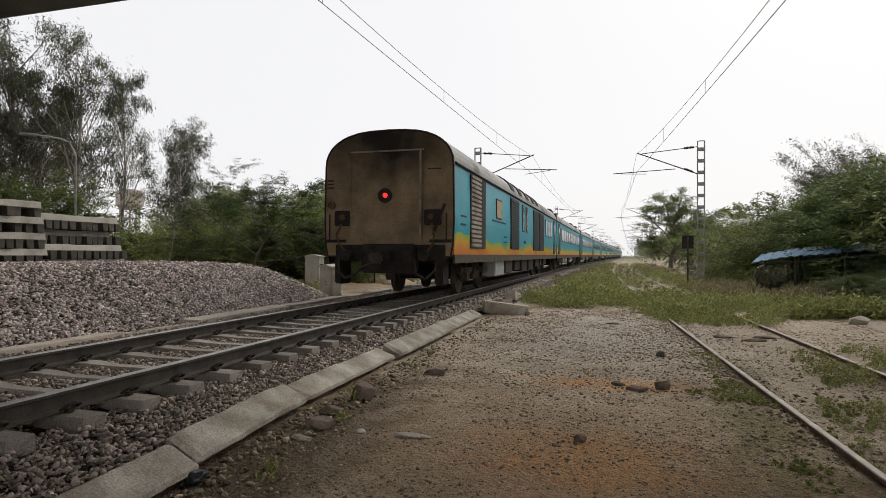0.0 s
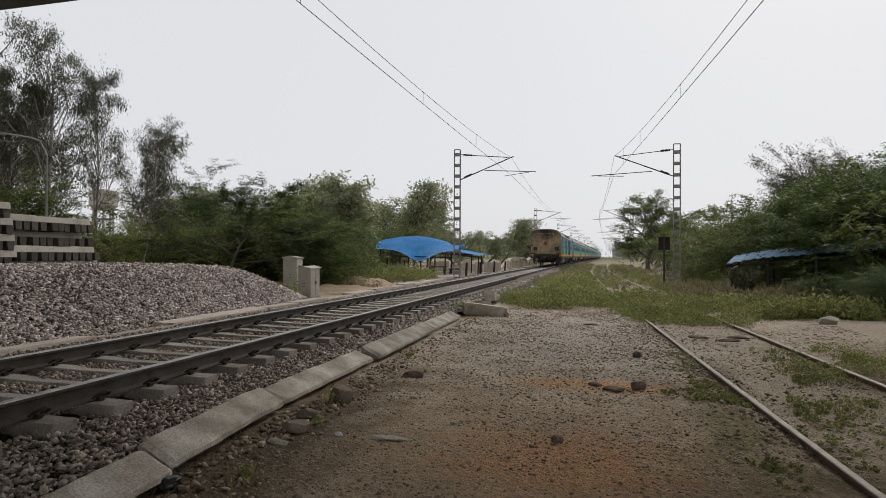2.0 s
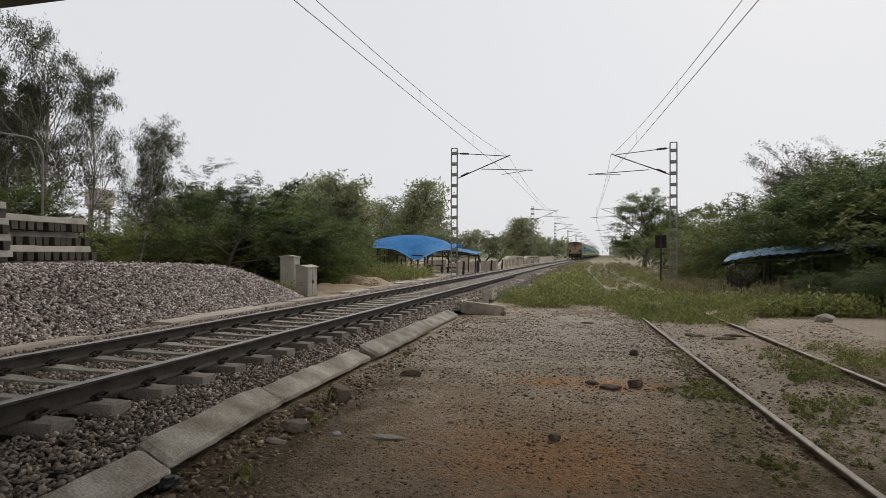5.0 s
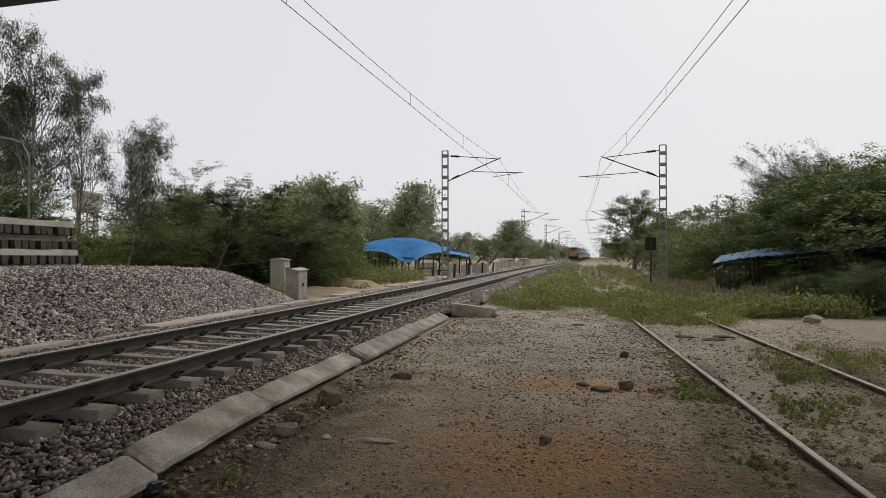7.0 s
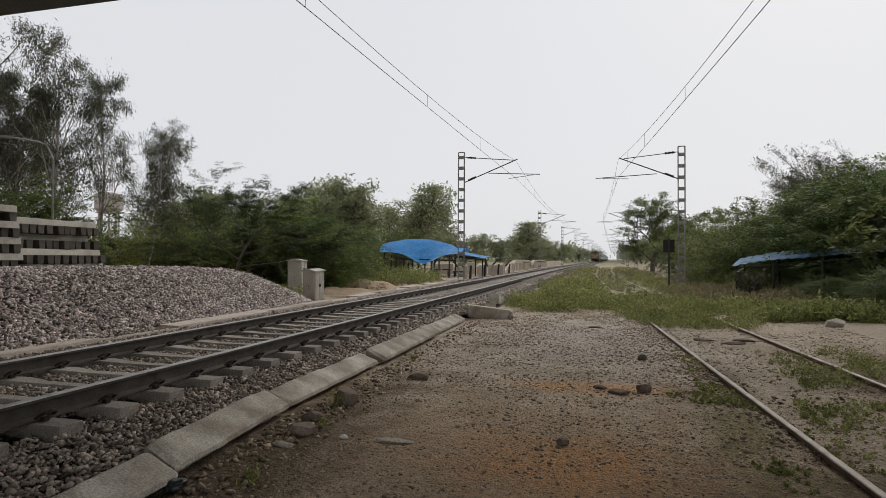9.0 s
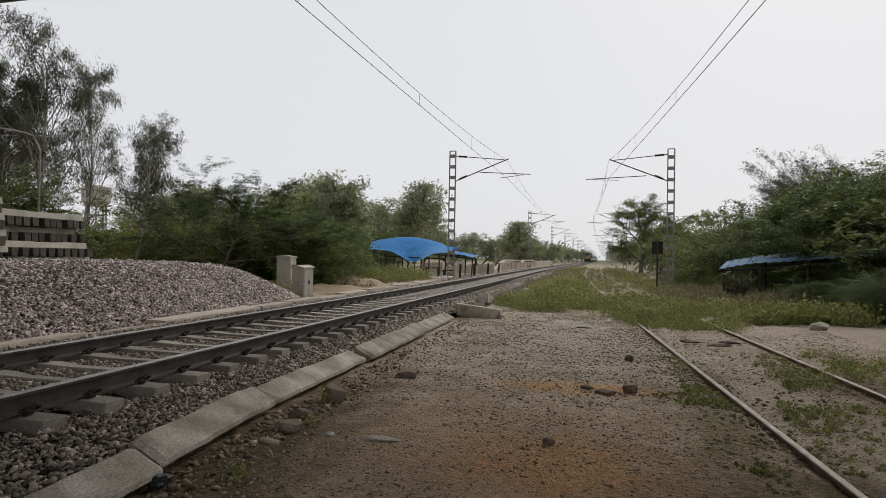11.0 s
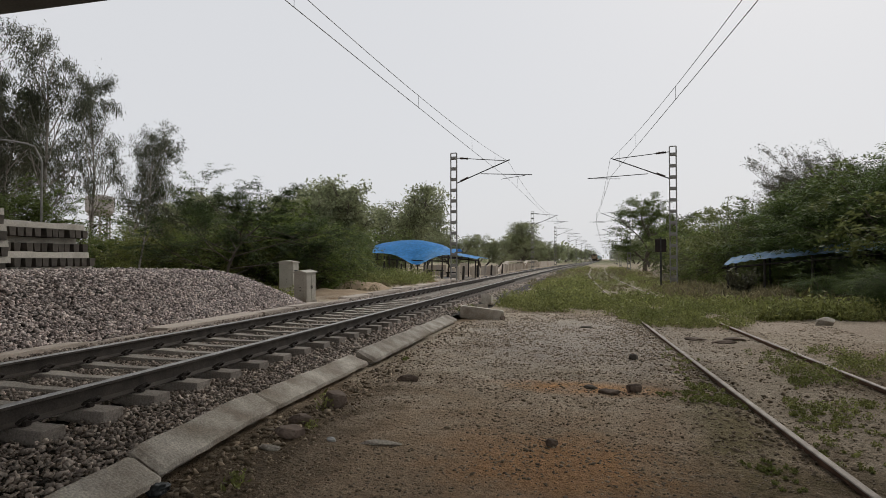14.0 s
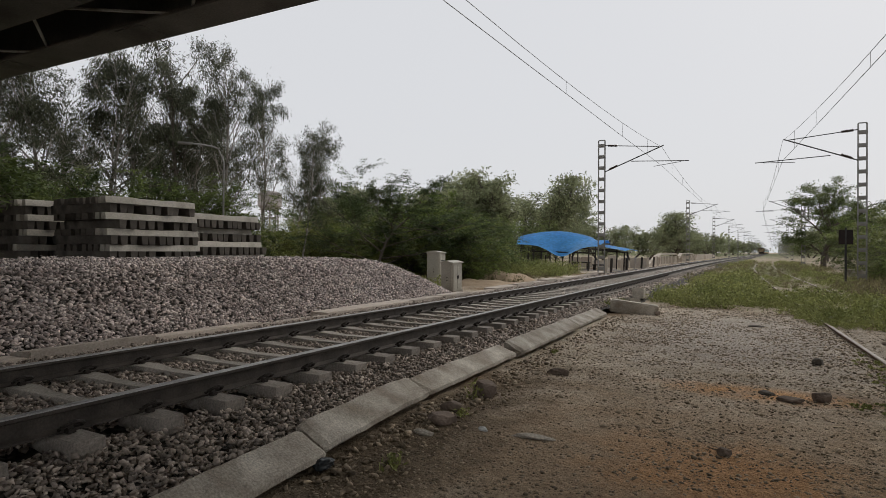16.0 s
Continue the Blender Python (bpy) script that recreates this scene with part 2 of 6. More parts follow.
MAT = {
    "ground": ground_material(),
    "far_ground": material("scrub_soil", (0.10, 0.10, 0.05), (0.20, 0.17, 0.11), 0.4, 0.95, bump=0.5, fine=6),
    # near-black sheet below the stones: shade of their gaps put into its colour
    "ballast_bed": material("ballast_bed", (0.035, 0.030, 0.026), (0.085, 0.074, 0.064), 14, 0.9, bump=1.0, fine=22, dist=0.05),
    "stone": material("ballast_stone", (0.27, 0.225, 0.185), (0.46, 0.39, 0.33), 3, 0.85, bump=0.4, fine=40, island=0.5),
    "heap_stone": material("crushed_stone", (0.41, 0.345, 0.315), (0.66, 0.58, 0.535), 3, 0.85, bump=0.4, fine=40, island=0.55),
    "pebble": material("loose_pebble", (0.17, 0.135, 0.098), (0.40, 0.32, 0.225), 9, 0.9, bump=0.4, fine=40, island=0.45),
    "concrete": material("weathered_concrete", (0.25, 0.21, 0.165), (0.54, 0.50, 0.43), 3.5, 0.9, bump=0.6, fine=60, c=(0.24, 0.20, 0.15), rand=0.16, dist=0.012, grit=0.38),
    "edge_concrete": material("tan_concrete", (0.40, 0.34, 0.285), (0.55, 0.48, 0.41), 2.0, 0.9, bump=0.4, fine=35, c=(0.27, 0.22, 0.175), rand=0.18),
    "soil": material("crumbled_soil", (0.17, 0.13, 0.088), (0.31, 0.245, 0.17), 7, 0.95, bump=0.5, fine=40, island=0.35),
    "clod": material("brown_broken_stone", (0.13, 0.096, 0.076), (0.25, 0.195, 0.155), 6, 0.9, bump=0.6, fine=40, rand=0.2),
    "pale_concrete": material("pale_concrete", (0.42, 0.385, 0.32), (0.55, 0.51, 0.44), 2.5, 0.9, bump=0.3, fine=35, c=(0.33, 0.30, 0.25), rand=0.12),
    # dark stones and clods; on stacked sleepers it stands for shade
    "dark_stone_and_shade": material("dark_concrete", (0.07, 0.06, 0.05), (0.15, 0.13, 0.108), 3, 0.9, bump=0.4, fine=40, c=(0.03, 0.028, 0.026), rand=0.2),
    "sleeper": material("track_concrete", (0.29, 0.26, 0.22), (0.43, 0.39, 0.34), 4, 0.9, bump=0.6, fine=60, grit=0.35, c=(0.30, 0.265, 0.23), rand=0.15),
    "rail_web": material("rusty_rail", (0.05, 0.042, 0.036), (0.10, 0.085, 0.072), 6, 0.7, 0.15, bump=0.3, fine=60),
    "rail_head": material("worn_rail_steel", (0.30, 0.29, 0.28), (0.42, 0.41, 0.39), 5, 0.45, 0.6, bump=0.1, fine=80),
    "siding_head": material("dull_rail_steel", (0.25, 0.212, 0.178), (0.42, 0.37, 0.32), 5, 0.6, 0.2, bump=0.2, fine=80),
    "rust": material("rust_brown", (0.10, 0.055, 0.035), (0.17, 0.10, 0.065), 6, 0.85, 0.2, bump=0.3, fine=60),
    "clip": material("dark_clip_steel", (0.03, 0.026, 0.023), (0.06, 0.05, 0.043), 12, 0.7, 0.4, bump=0.2, fine=90),
    "mast": material("galvanised_steel", (0.20, 0.195, 0.18), (0.30, 0.29, 0.27), 4, 0.6, 0.4, bump=0.1, fine=40, c=(0.15, 0.13, 0.11)),
    "dark_steel": material("dark_steel", (0.035, 0.033, 0.032), (0.07, 0.065, 0.06), 5, 0.6, 0.4, bump=0.1, fine=40),
    "insulator": material("brown_porcelain", (0.03, 0.018, 0.014), (0.05, 0.03, 0.022), 8, 0.3, 0.0, bump=0, fine=20),
    "wire": material("copper_wire", (0.05, 0.048, 0.045), (0.09, 0.085, 0.08), 2, 0.5, 0.6, bump=0, fine=20),
    "coach": livery_material(),
    "coach_end": sooty_material(),
    "soot": material("sooty_roof_edge", (0.018, 0.016, 0.015), (0.04, 0.033, 0.03), 2, 0.8, bump=0.2, fine=30),
    "roof": material("grey_coach_roof", (0.30, 0.295, 0.28), (0.42, 0.41, 0.39), 1.5, 0.7, bump=0.1, fine=20, c=(0.16, 0.15, 0.14)),
    "under": material("oily_underframe", (0.016, 0.014, 0.013), (0.05, 0.04, 0.033), 4, 0.75, 0.2, bump=0.4, fine=25),
    "gear": material("dusty_bogie_steel", (0.05, 0.04, 0.032), (0.11, 0.088, 0.07), 5, 0.8, 0.2, bump=0.3, fine=30),
    "shutter": material("dirty_aluminium_slat", (0.30, 0.25, 0.20), (0.42, 0.36, 0.29), 4, 0.6, 0.3, bump=0.1, fine=30, c=(0.16, 0.12, 0.09)),
    "louvre": material("dark_louvre", (0.02, 0.025, 0.028), (0.05, 0.055, 0.06), 5, 0.6, 0.2, bump=0.1, fine=30),
    "window": material("tinted_window", (0.015, 0.03, 0.035), (0.03, 0.05, 0.055), 2, 0.12, 0.0, bump=0, fine=10, spec=0.6),
    "panel": material("faded_notice", (0.42, 0.29, 0.16), (0.52, 0.40, 0.26), 6, 0.7, bump=0.05, fine=40),
    "equip": material("grey_equipment_box", (0.34, 0.345, 0.33), (0.44, 0.445, 0.43), 4, 0.6, bump=0.1, fine=30, c=(0.2, 0.18, 0.15)),
    "cabinet": material("cream_painted_cabinet", (0.40, 0.375, 0.32), (0.50, 0.475, 0.41), 2.5, 0.7, bump=0.15, fine=40, c=(0.26, 0.235, 0.19)),
    "ink": material("dark_paint", (0.03, 0.03, 0.03), (0.06, 0.055, 0.05), 8, 0.7, bump=0, fine=30),
    "tarp": material("blue_tarpaulin", (0.055, 0.30, 0.66), (0.10, 0.40, 0.78), 0.9, 0.55, bump=0.35, fine=5, c=(0.20, 0.48, 0.78), dist=0.05),
    "pale_tarp": material("faded_blue_tarpaulin", (0.18, 0.36, 0.58), (0.40, 0.53, 0.66), 1.6, 0.6, bump=0.4, fine=5, c=(0.5, 0.58, 0.64), dist=0.05),
    "timber": material("black_weathered_timber", (0.025, 0.021, 0.018), (0.055, 0.045, 0.037), 6, 0.85, bump=0.3, fine=40, rand=0.3),
    "bark": material("grey_brown_bark", (0.075, 0.062, 0.05), (0.15, 0.125, 0.10), 5, 0.9, bump=0.6, fine=25),
    "pale_bark": material("pale_eucalyptus_bark", (0.17, 0.15, 0.125), (0.34, 0.31, 0.27), 3, 0.85, bump=0.3, fine=20, c=(0.12, 0.095, 0.075)),
    "leaf_euc": leaf_material("eucalyptus_leaf", (0.05, 0.056, 0.034), (0.115, 0.12, 0.072)),
    "leaf_acacia": leaf_material("acacia_leaf", (0.125, 0.17, 0.045), (0.23, 0.28, 0.08), through_light=0.42),
    "leaf_dark": leaf_material("dark_acacia_leaf", (0.075, 0.105, 0.034), (0.16, 0.19, 0.06), through_light=0.42),
    "leaf_umbrella": leaf_material("blackish_acacia_leaf", (0.042, 0.066, 0.024), (0.10, 0.135, 0.045), through_light=0.35),
    "leaf_yellow": leaf_material("yellow_green_leaf", (0.15, 0.175, 0.045), (0.27, 0.28, 0.085), through_light=0.35),
    "leaf_mid": leaf_material("olive_acacia_leaf", (0.105, 0.125, 0.042), (0.20, 0.215, 0.08), through_light=0.42),
    "leaf_deep": leaf_material("deep_green_leaf", (0.066, 0.10, 0.03), (0.155, 0.205, 0.06), through_light=0.42),
    "leaf_dry": leaf_material("dry_twig_leaf", (0.06, 0.062, 0.036), (0.11, 0.105, 0.062)),
    # haze put into the colour: paler leaves for the distant trees and woods
    "leaf_far_hazed": leaf_material("haze_pale_leaf", (0.19, 0.21, 0.12), (0.31, 0.33, 0.19), through_light=0.6),
    "weed": leaf_material("weed_leaf", (0.16, 0.185, 0.055), (0.34, 0.345, 0.125)),
    "dry_grass": leaf_material("dry_grass_blade", (0.17, 0.15, 0.075), (0.27, 0.23, 0.13)),
    "tank": material("stained_tank_concrete", (0.30, 0.27, 0.25), (0.38, 0.35, 0.33), 0.8, 0.9, bump=0.1, fine=8, c=(0.22, 0.2, 0.18)),
    "brick_wall": material("plastered_wall", (0.38, 0.325, 0.265), (0.50, 0.44, 0.365), 1.2, 0.9, bump=0.2, fine=15, c=(0.33, 0.26, 0.2)),
    "sand": material("orange_sand", (0.33, 0.24, 0.155), (0.44, 0.335, 0.23), 2, 0.95, bump=0.5, fine=30),
    "bag": material("dark_plastic_sheet", (0.014, 0.016, 0.017), (0.03, 0.034, 0.036), 5, 0.35, bump=0.3, fine=12),
    "white": material("white_litter", (0.6, 0.6, 0.57), (0.72, 0.72, 0.7), 8, 0.7, bump=0.1, fine=30),
    "girder": material("dusty_grey_girder", (0.13, 0.125, 0.115), (0.20, 0.19, 0.175), 0.9, 0.85, bump=0.15, fine=20, c=(0.09, 0.085, 0.075)),
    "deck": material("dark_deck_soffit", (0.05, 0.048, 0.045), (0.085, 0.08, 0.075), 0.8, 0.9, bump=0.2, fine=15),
    "sign": material("dark_red_board", (0.014, 0.009, 0.008), (0.026, 0.015, 0.013), 3, 0.7, bump=0.1, fine=30),
}
lamp_mat = bpy.data.materials.new("red_tail_lamp")
lamp_mat.use_nodes = True
lb = lamp_mat.node_tree.nodes["Principled BSDF"]
lb.inputs["Base Color"].default_value = (0.6, 0.02, 0.02, 1)
lb.inputs["Emission Color"].default_value = (1.0, 0.035, 0.03, 1)
lb.inputs["Emission Strength"].default_value = 1.1
MAT["red_lamp"] = lamp_mat


# ---- mesh helpers ----
def mesh_of(name, bm, mat, smooth=False):
    me = bpy.data.meshes.new(name)
    bm.to_mesh(me)
    bm.free()
    me.materials.append(MAT[mat])
    if smooth:
        me.shade_smooth()
    return me


def part(name, bm, mat, parent=None, label="", smooth=False, m=None):
    ob = new(name, bm if isinstance(bm, bpy.types.Mesh) else mesh_of(name, bm, mat, smooth))
    if parent is not None:
        ob.parent = parent
    if m is not None:
        ob.matrix_basis = m
    return tagged(ob, label)


def empty(name, m=None, **tags):
    ob = new(name)
    if m is not None:
        ob.matrix_basis = m
    return tagged(ob, **tags)


def array_mesh(name, verts, faces, mat):
    """One mesh from numpy arrays; all faces have the same number of corners."""
    me = bpy.data.meshes.new(name)
    k = faces.shape[1]
    me.vertices.add(len(verts))
    me.vertices.foreach_set("co", np.asarray(verts, np.float32).ravel())
    me.loops.add(faces.size)
    me.loops.foreach_set("vertex_index", faces.astype(np.int32).ravel())
    me.polygons.add(len(faces))
    me.polygons.foreach_set("loop_start", np.arange(0, faces.size, k, dtype=np.int32))
    me.polygons.foreach_set("loop_total", np.full(len(faces), k, dtype=np.int32))
    me.update(calc_edges=True)
    me.validate()
    me.materials.append(MAT[mat])
    return me


def box(bm, x0, x1, y0, y1, z0, z1, bevel=0.0, m=None):
    r = bmesh.ops.create_cube(bm, size=1)["verts"]
    for v in r:
        v.co = Vector((x0 + (v.co.x + 0.5) * (x1 - x0), y0 + (v.co.y + 0.5) * (y1 - y0), z0 + (v.co.z + 0.5) * (z1 - z0)))
        if m is not None:
            v.co = m @ v.co
    if bevel:
        es = {e for v in r for e in v.link_edges}
        bmesh.ops.bevel(bm, geom=list(es), offset=bevel, segments=2, affect="EDGES")
    return bm


def tube(bm, p, q, r, n=8, r2=None):
    p, q = Vector(p), Vector(q)
    d = q - p
    m = Matrix.Translation((p + q) / 2) @ d.to_track_quat("Z", "Y").to_matrix().to_4x4()
    bmesh.ops.create_cone(bm, cap_ends=True, segments=n, radius1=r, radius2=r if r2 is None else r2, depth=d.length, matrix=m)
    return bm


def chain(bm, pts, r, n=6):
    """One bent tube through the points; r may be a list of radii."""
    pts = [Vector(p) for p in pts]
    radii = r if isinstance(r, list) else [r] * len(pts)
    rings = []
    for i, p in enumerate(pts):
        d = (pts[min(i + 1, len(pts) - 1)] - pts[max(i - 1, 0)]).normalized()
        a = d.cross(Vector((0.31, 0.17, 0.93)) if abs(d.z) < 0.9 else Vector((1, 0.1, 0))).normalized()
        b = d.cross(a)
        rings.append([bm.verts.new(p + radii[i] * (math.cos(k / n * 6.2832) * a + math.sin(k / n * 6.2832) * b)) for k in range(n)])
    for s, t in zip(rings, rings[1:]):
        for k in range(n):
            bm.faces.new((s[k], s[(k + 1) % n], t[(k + 1) % n], t[k]))
    bm.faces.new(rings[0][::-1])
    bm.faces.new(rings[-1])
    bmesh.ops.recalc_face_normals(bm, faces=bm.faces[:])
    return bm


def prism(bm, profile, y0, y1, caps=True):
    """A profile in x and z drawn along y."""
    a = [bm.verts.new((x, y0, z)) for x, z in profile]
    b = [bm.verts.new((x, y1, z)) for x, z in profile]
    k = len(profile)
    for i in range(k):
        j = (i + 1) % k
        bm.faces.new((a[i], a[j], b[j], b[i]))
    if caps:
        bm.faces.new(a[::-1])
        bm.faces.new(b)
    bmesh.ops.recalc_face_normals(bm, faces=bm.faces[:])
    return bm


def B(*args, **kw):
    return box(bmesh.new(), *args, **kw)


def T(*args, **kw):
    return tube(bmesh.new(), *args, **kw)


RAIL = 0.43            # main line, height of the rail head
TRACK_X = -5.01        # main line, centre
GAUGE = 1.74


def drift(y):
    """The line bends gently to the right in the distance."""
    if y < 40:
        return 0.0
    if y < 100:
        return 0.0235 * (y - 40) ** 2 / 120
    return 0.705 + 0.0235 * (y - 100)


def siding_x(y):
    """Centre of the siding: it swings towards the main line, then runs along it."""
    if y < 60:
        k = y / 60.0
        return 2.86 - 3.6 * k + 1.3 * k * k
    return 0.482 + drift(y)


def hill(x, y):
    z = 0.03 * noise.noise(Vector((x * 0.7, y * 0.7, 3.1))) + 0.012 * noise.noise(Vector((x * 3, y * 3, 1.7)))
    return z + 0.009 * noise.noise(Vector((x * 8, y * 8, 6.1))) + 0.006 * max(0.0, noise.noise(Vector((x * 17, y * 17, 2.2))))


def ground_z(x, y):
    z = -0.03 + hill(x, y)
    if x < -3.3:
        z = min(z, -0.03)
    if x < -7.2:
        z = 0.15 + hill(x, y)
    if x > 6:
        z += min((x - 6) * 0.03, 0.25)
    if y < 30:      # hollows worn along the siding rails
        off = min(abs(x - siding_x(y) - GAUGE / 2), abs(x - siding_x(y) + GAUGE / 2))
        z -= 0.022 * math.exp(-(off / 0.13) ** 2)
    return z


# ---- ground ----
def build_ground():
    xs = np.unique(np.concatenate([np.linspace(-14, 14, 141), np.linspace(-3.2, 5.2, 127), np.linspace(-1500, -14, 24), np.linspace(14, 1500, 24)]))
    ys = np.unique(np.concatenate([np.linspace(-6, 24, 151), np.linspace(2.2, 12, 136), np.linspace(24, 90, 60), np.linspace(90, 3000, 24), np.linspace(-400, -6, 12)]))
    v = [(x, y, ground_z(x, y) if abs(x) < 60 and -8 < y < 120 else (0.15 if x < -7.2 else 0.0 if x < 8 else 0.2)) for y in ys for x in xs]
    nx = len(xs)
    f = [(j * nx + i, j * nx + i + 1, (j + 1) * nx + i + 1, (j + 1) * nx + i) for j in range(len(ys) - 1) for i in range(nx - 1)]
    me = array_mesh("ground", np.array(v), np.array(f), "ground")
    me.shade_smooth()
    tagged(new("ground", me), "trodden grey-brown earth with orange patches and gravel", "ground", kind="structure")


build_ground()


# ---- stones ----
def stone_shapes(count, seed):
    rng = np.random.default_rng(seed)
    out = []
    for _ in range(count):
        bm = bmesh.new()
        p = rng.normal(0, 1, (9, 3))
        p /= np.linalg.norm(p, axis=1)[:, None] ** 0.8
        for q in p * np.array([0.72, 0.52, 0.33]) * rng.uniform(0.78, 1.22, 3):
            bm.verts.new(q)
        hull = bmesh.ops.convex_hull(bm, input=bm.verts[:])
        bmesh.ops.delete(bm, geom=[g for g in hull["geom_interior"] if isinstance(g, bmesh.types.BMVert)], context="VERTS")
        bmesh.ops.triangulate(bm, faces=bm.faces[:])
        bm.verts.index_update()
        v = np.array([x.co[:] for x in bm.verts])
        f = np.array([[x.index for x in g.verts] for g in bm.faces])
        bm.free()
        out.append((v, f))
    return out


SHAPES = stone_shapes(24, 5)


def stone_field(name, places, sizes, mat, seed, parent=None, label="", category="", kind="stuff"):
    """Many stones, each turned at random, in one mesh."""
    rng = np.random.default_rng(seed)
    vs, fs, at = [], [], 0
    for (x, y, z), s in zip(places, sizes):
        v, f = SHAPES[rng.integers(len(SHAPES))]
        a, b, c = rng.uniform(0, 6.283), rng.normal(0, 0.42), rng.normal(0, 0.42)
        m = np.array(Euler((b, c, a)).to_matrix())
        vs.append(v @ m.T * s + (x, y, z))
        fs.append(f + at)
        at += len(v)
    ob = new(name, array_mesh(name, np.concatenate(vs), np.concatenate(fs), mat))
    if parent is not None:
        ob.parent = parent
    return tagged(ob, label, category, kind=kind)


# ---- main line ----
def rail_profile(cx, top, h=0.165):
    """Foot, web and head without the running surface."""
    z = top - h
    half = [(0.072, z), (0.072, z + 0.012), (0.012, z + 0.03), (0.0085, top - 0.045), (0.034, top - 0.034), (0.034, top - 0.012)]
    return [(cx + x, y) for x, y in half] + [(cx - x, y) for x, y in half[::-1]]


def head_profile(cx, top):
    return [(cx - 0.034, top - 0.011), (cx + 0.034, top - 0.011), (cx + 0.031, top - 0.003), (cx + 0.02, top), (cx - 0.02, top), (cx - 0.031, top - 0.003)]


def sleeper_bm(l=2.75, slim=1.0, tall=1.0):
    """Prestressed sleeper lying along x, its underside at z = 0: raised seats, waisted middle, tapered sides."""
    bm = bmesh.new()
    secs = [(-l / 2, 0.125, 0.10, 0.222), (-0.62, 0.125, 0.098, 0.225), (-0.35, 0.11, 0.062, 0.208),
            (0.35, 0.11, 0.062, 0.208), (0.62, 0.125, 0.098, 0.225), (l / 2, 0.125, 0.10, 0.222)]
    rings = [[bm.verts.new(p) for p in ((x, -b * slim, 0), (x, b * slim, 0), (x, t * slim, h * tall), (x, -t * slim, h * tall))] for x, b, t, h in secs]
    for a, b in zip(rings, rings[1:]):
        for i in range(4):
            bm.faces.new((a[i], a[(i + 1) % 4], b[(i + 1) % 4], b[i]))
    bm.faces.new(rings[0])
    bm.faces.new(rings[-1][::-1])
    bmesh.ops.recalc_face_normals(bm, faces=bm.faces[:])
    bmesh.ops.bevel(bm, geom=[e for e in bm.edges if abs(e.verts[0].co.x - e.verts[1].co.x) > 0.01 or abs(abs(e.verts[0].co.x) - l / 2) < 0.001], offset=0.005, segments=1, affect="EDGES")
    return bm


def clip_bm():
    """A spring clip on its shoulder, outside of the rail on +x."""
    bm = bmesh.new()
    box(bm, 0.078, 0.125, -0.03, 0.03, -0.005, 0.035, bevel=0.008)
    pts = [Vector((0.115 + 0.05 * math.cos(a), 0.075 * math.sin(a), 0.03 + 0.055 * (0.5 + 0.5 * math.cos(a * 1.3)))) for a in np.linspace(-2.6, 2.6, 9)]
    chain(bm, pts, 0.013, 5)
    return bm


def bent_prism(prof):
    """A rail profile drawn along the line, which bends in the distance."""
    bm = bmesh.new()
    rows = [[bm.verts.new((x + drift(y), y, z)) for x, z in prof] for y in (-40, 0, 40, 50, 60, 70, 80, 90, 100, 300, 900)]
    for a, b in zip(rows, rows[1:]):
        for i in range(len(prof)):
            j = (i + 1) % len(prof)
            bm.faces.new((a[i], a[j], b[j], b[i]))
    bmesh.ops.recalc_face_normals(bm, faces=bm.faces[:])
    return bm


def build_main_line():
    track = empty("railway_track", label="broad-gauge railway track on concrete sleepers in ballast", category="railway track", kind="structure")
    for k, sx in enumerate((-1, 1)):
        cx = TRACK_X + sx * GAUGE / 2
        rail = part("rail", bent_prism(rail_profile(cx, RAIL)), "rail_web", track, "brown rusty steel rail")
        part("running_surface", bent_prism(head_profile(cx, RAIL)), "rail_head", rail, "bright worn top of the rail")
    sm = mesh_of("sleeper", sleeper_bm(2.42), "sleeper")
    cm = mesh_of("rail_clip", clip_bm(), "clip")
    rng = random.Random(4)
    top = RAIL - 0.165 - 0.225
    for i in range(-3, 139):
        y = 0.66 + i * 0.572
        part("sleeper", sm, "sleeper", track, m=pose(TRACK_X + drift(y) + rng.uniform(-0.012, 0.012), y, top, 0, 0, rng.uniform(-0.5, 0.5)))
        if y < 32:
            for sx in (-1, 1):
                for side in (0, 180):
                    part("rail_clip", cm, "clip", track, m=pose(TRACK_X + sx * GAUGE / 2, y, RAIL - 0.165, 0, 0, side))
    # far sleepers in one mesh
    bm = bmesh.new()
    for i in range(139, 430):
        y = 0.66 + i * 0.572
        box(bm, TRACK_X + drift(y) - 1.21, TRACK_X + drift(y) + 1.21, y - 0.11, y + 0.11, top + 0.1, top + 0.21)
    tagged(part("distant_sleepers", bm, "sleeper", track), kind="stuff")


def bed_top(x, y):
    """Height of the ballast across the main line."""
    d = abs(x - TRACK_X)
    if d < 0.8:
        return RAIL - 0.165 - 0.058
    if d < 1.02:
        return RAIL - 0.165 - 0.058 - (d - 0.8) * 0.22
    if d < 1.3:
        return RAIL - 0.165 - 0.092
    lo = 0.12 if x > TRACK_X else 0.25
    return max(lo, RAIL - 0.271 - (d - 1.3) * 0.10)


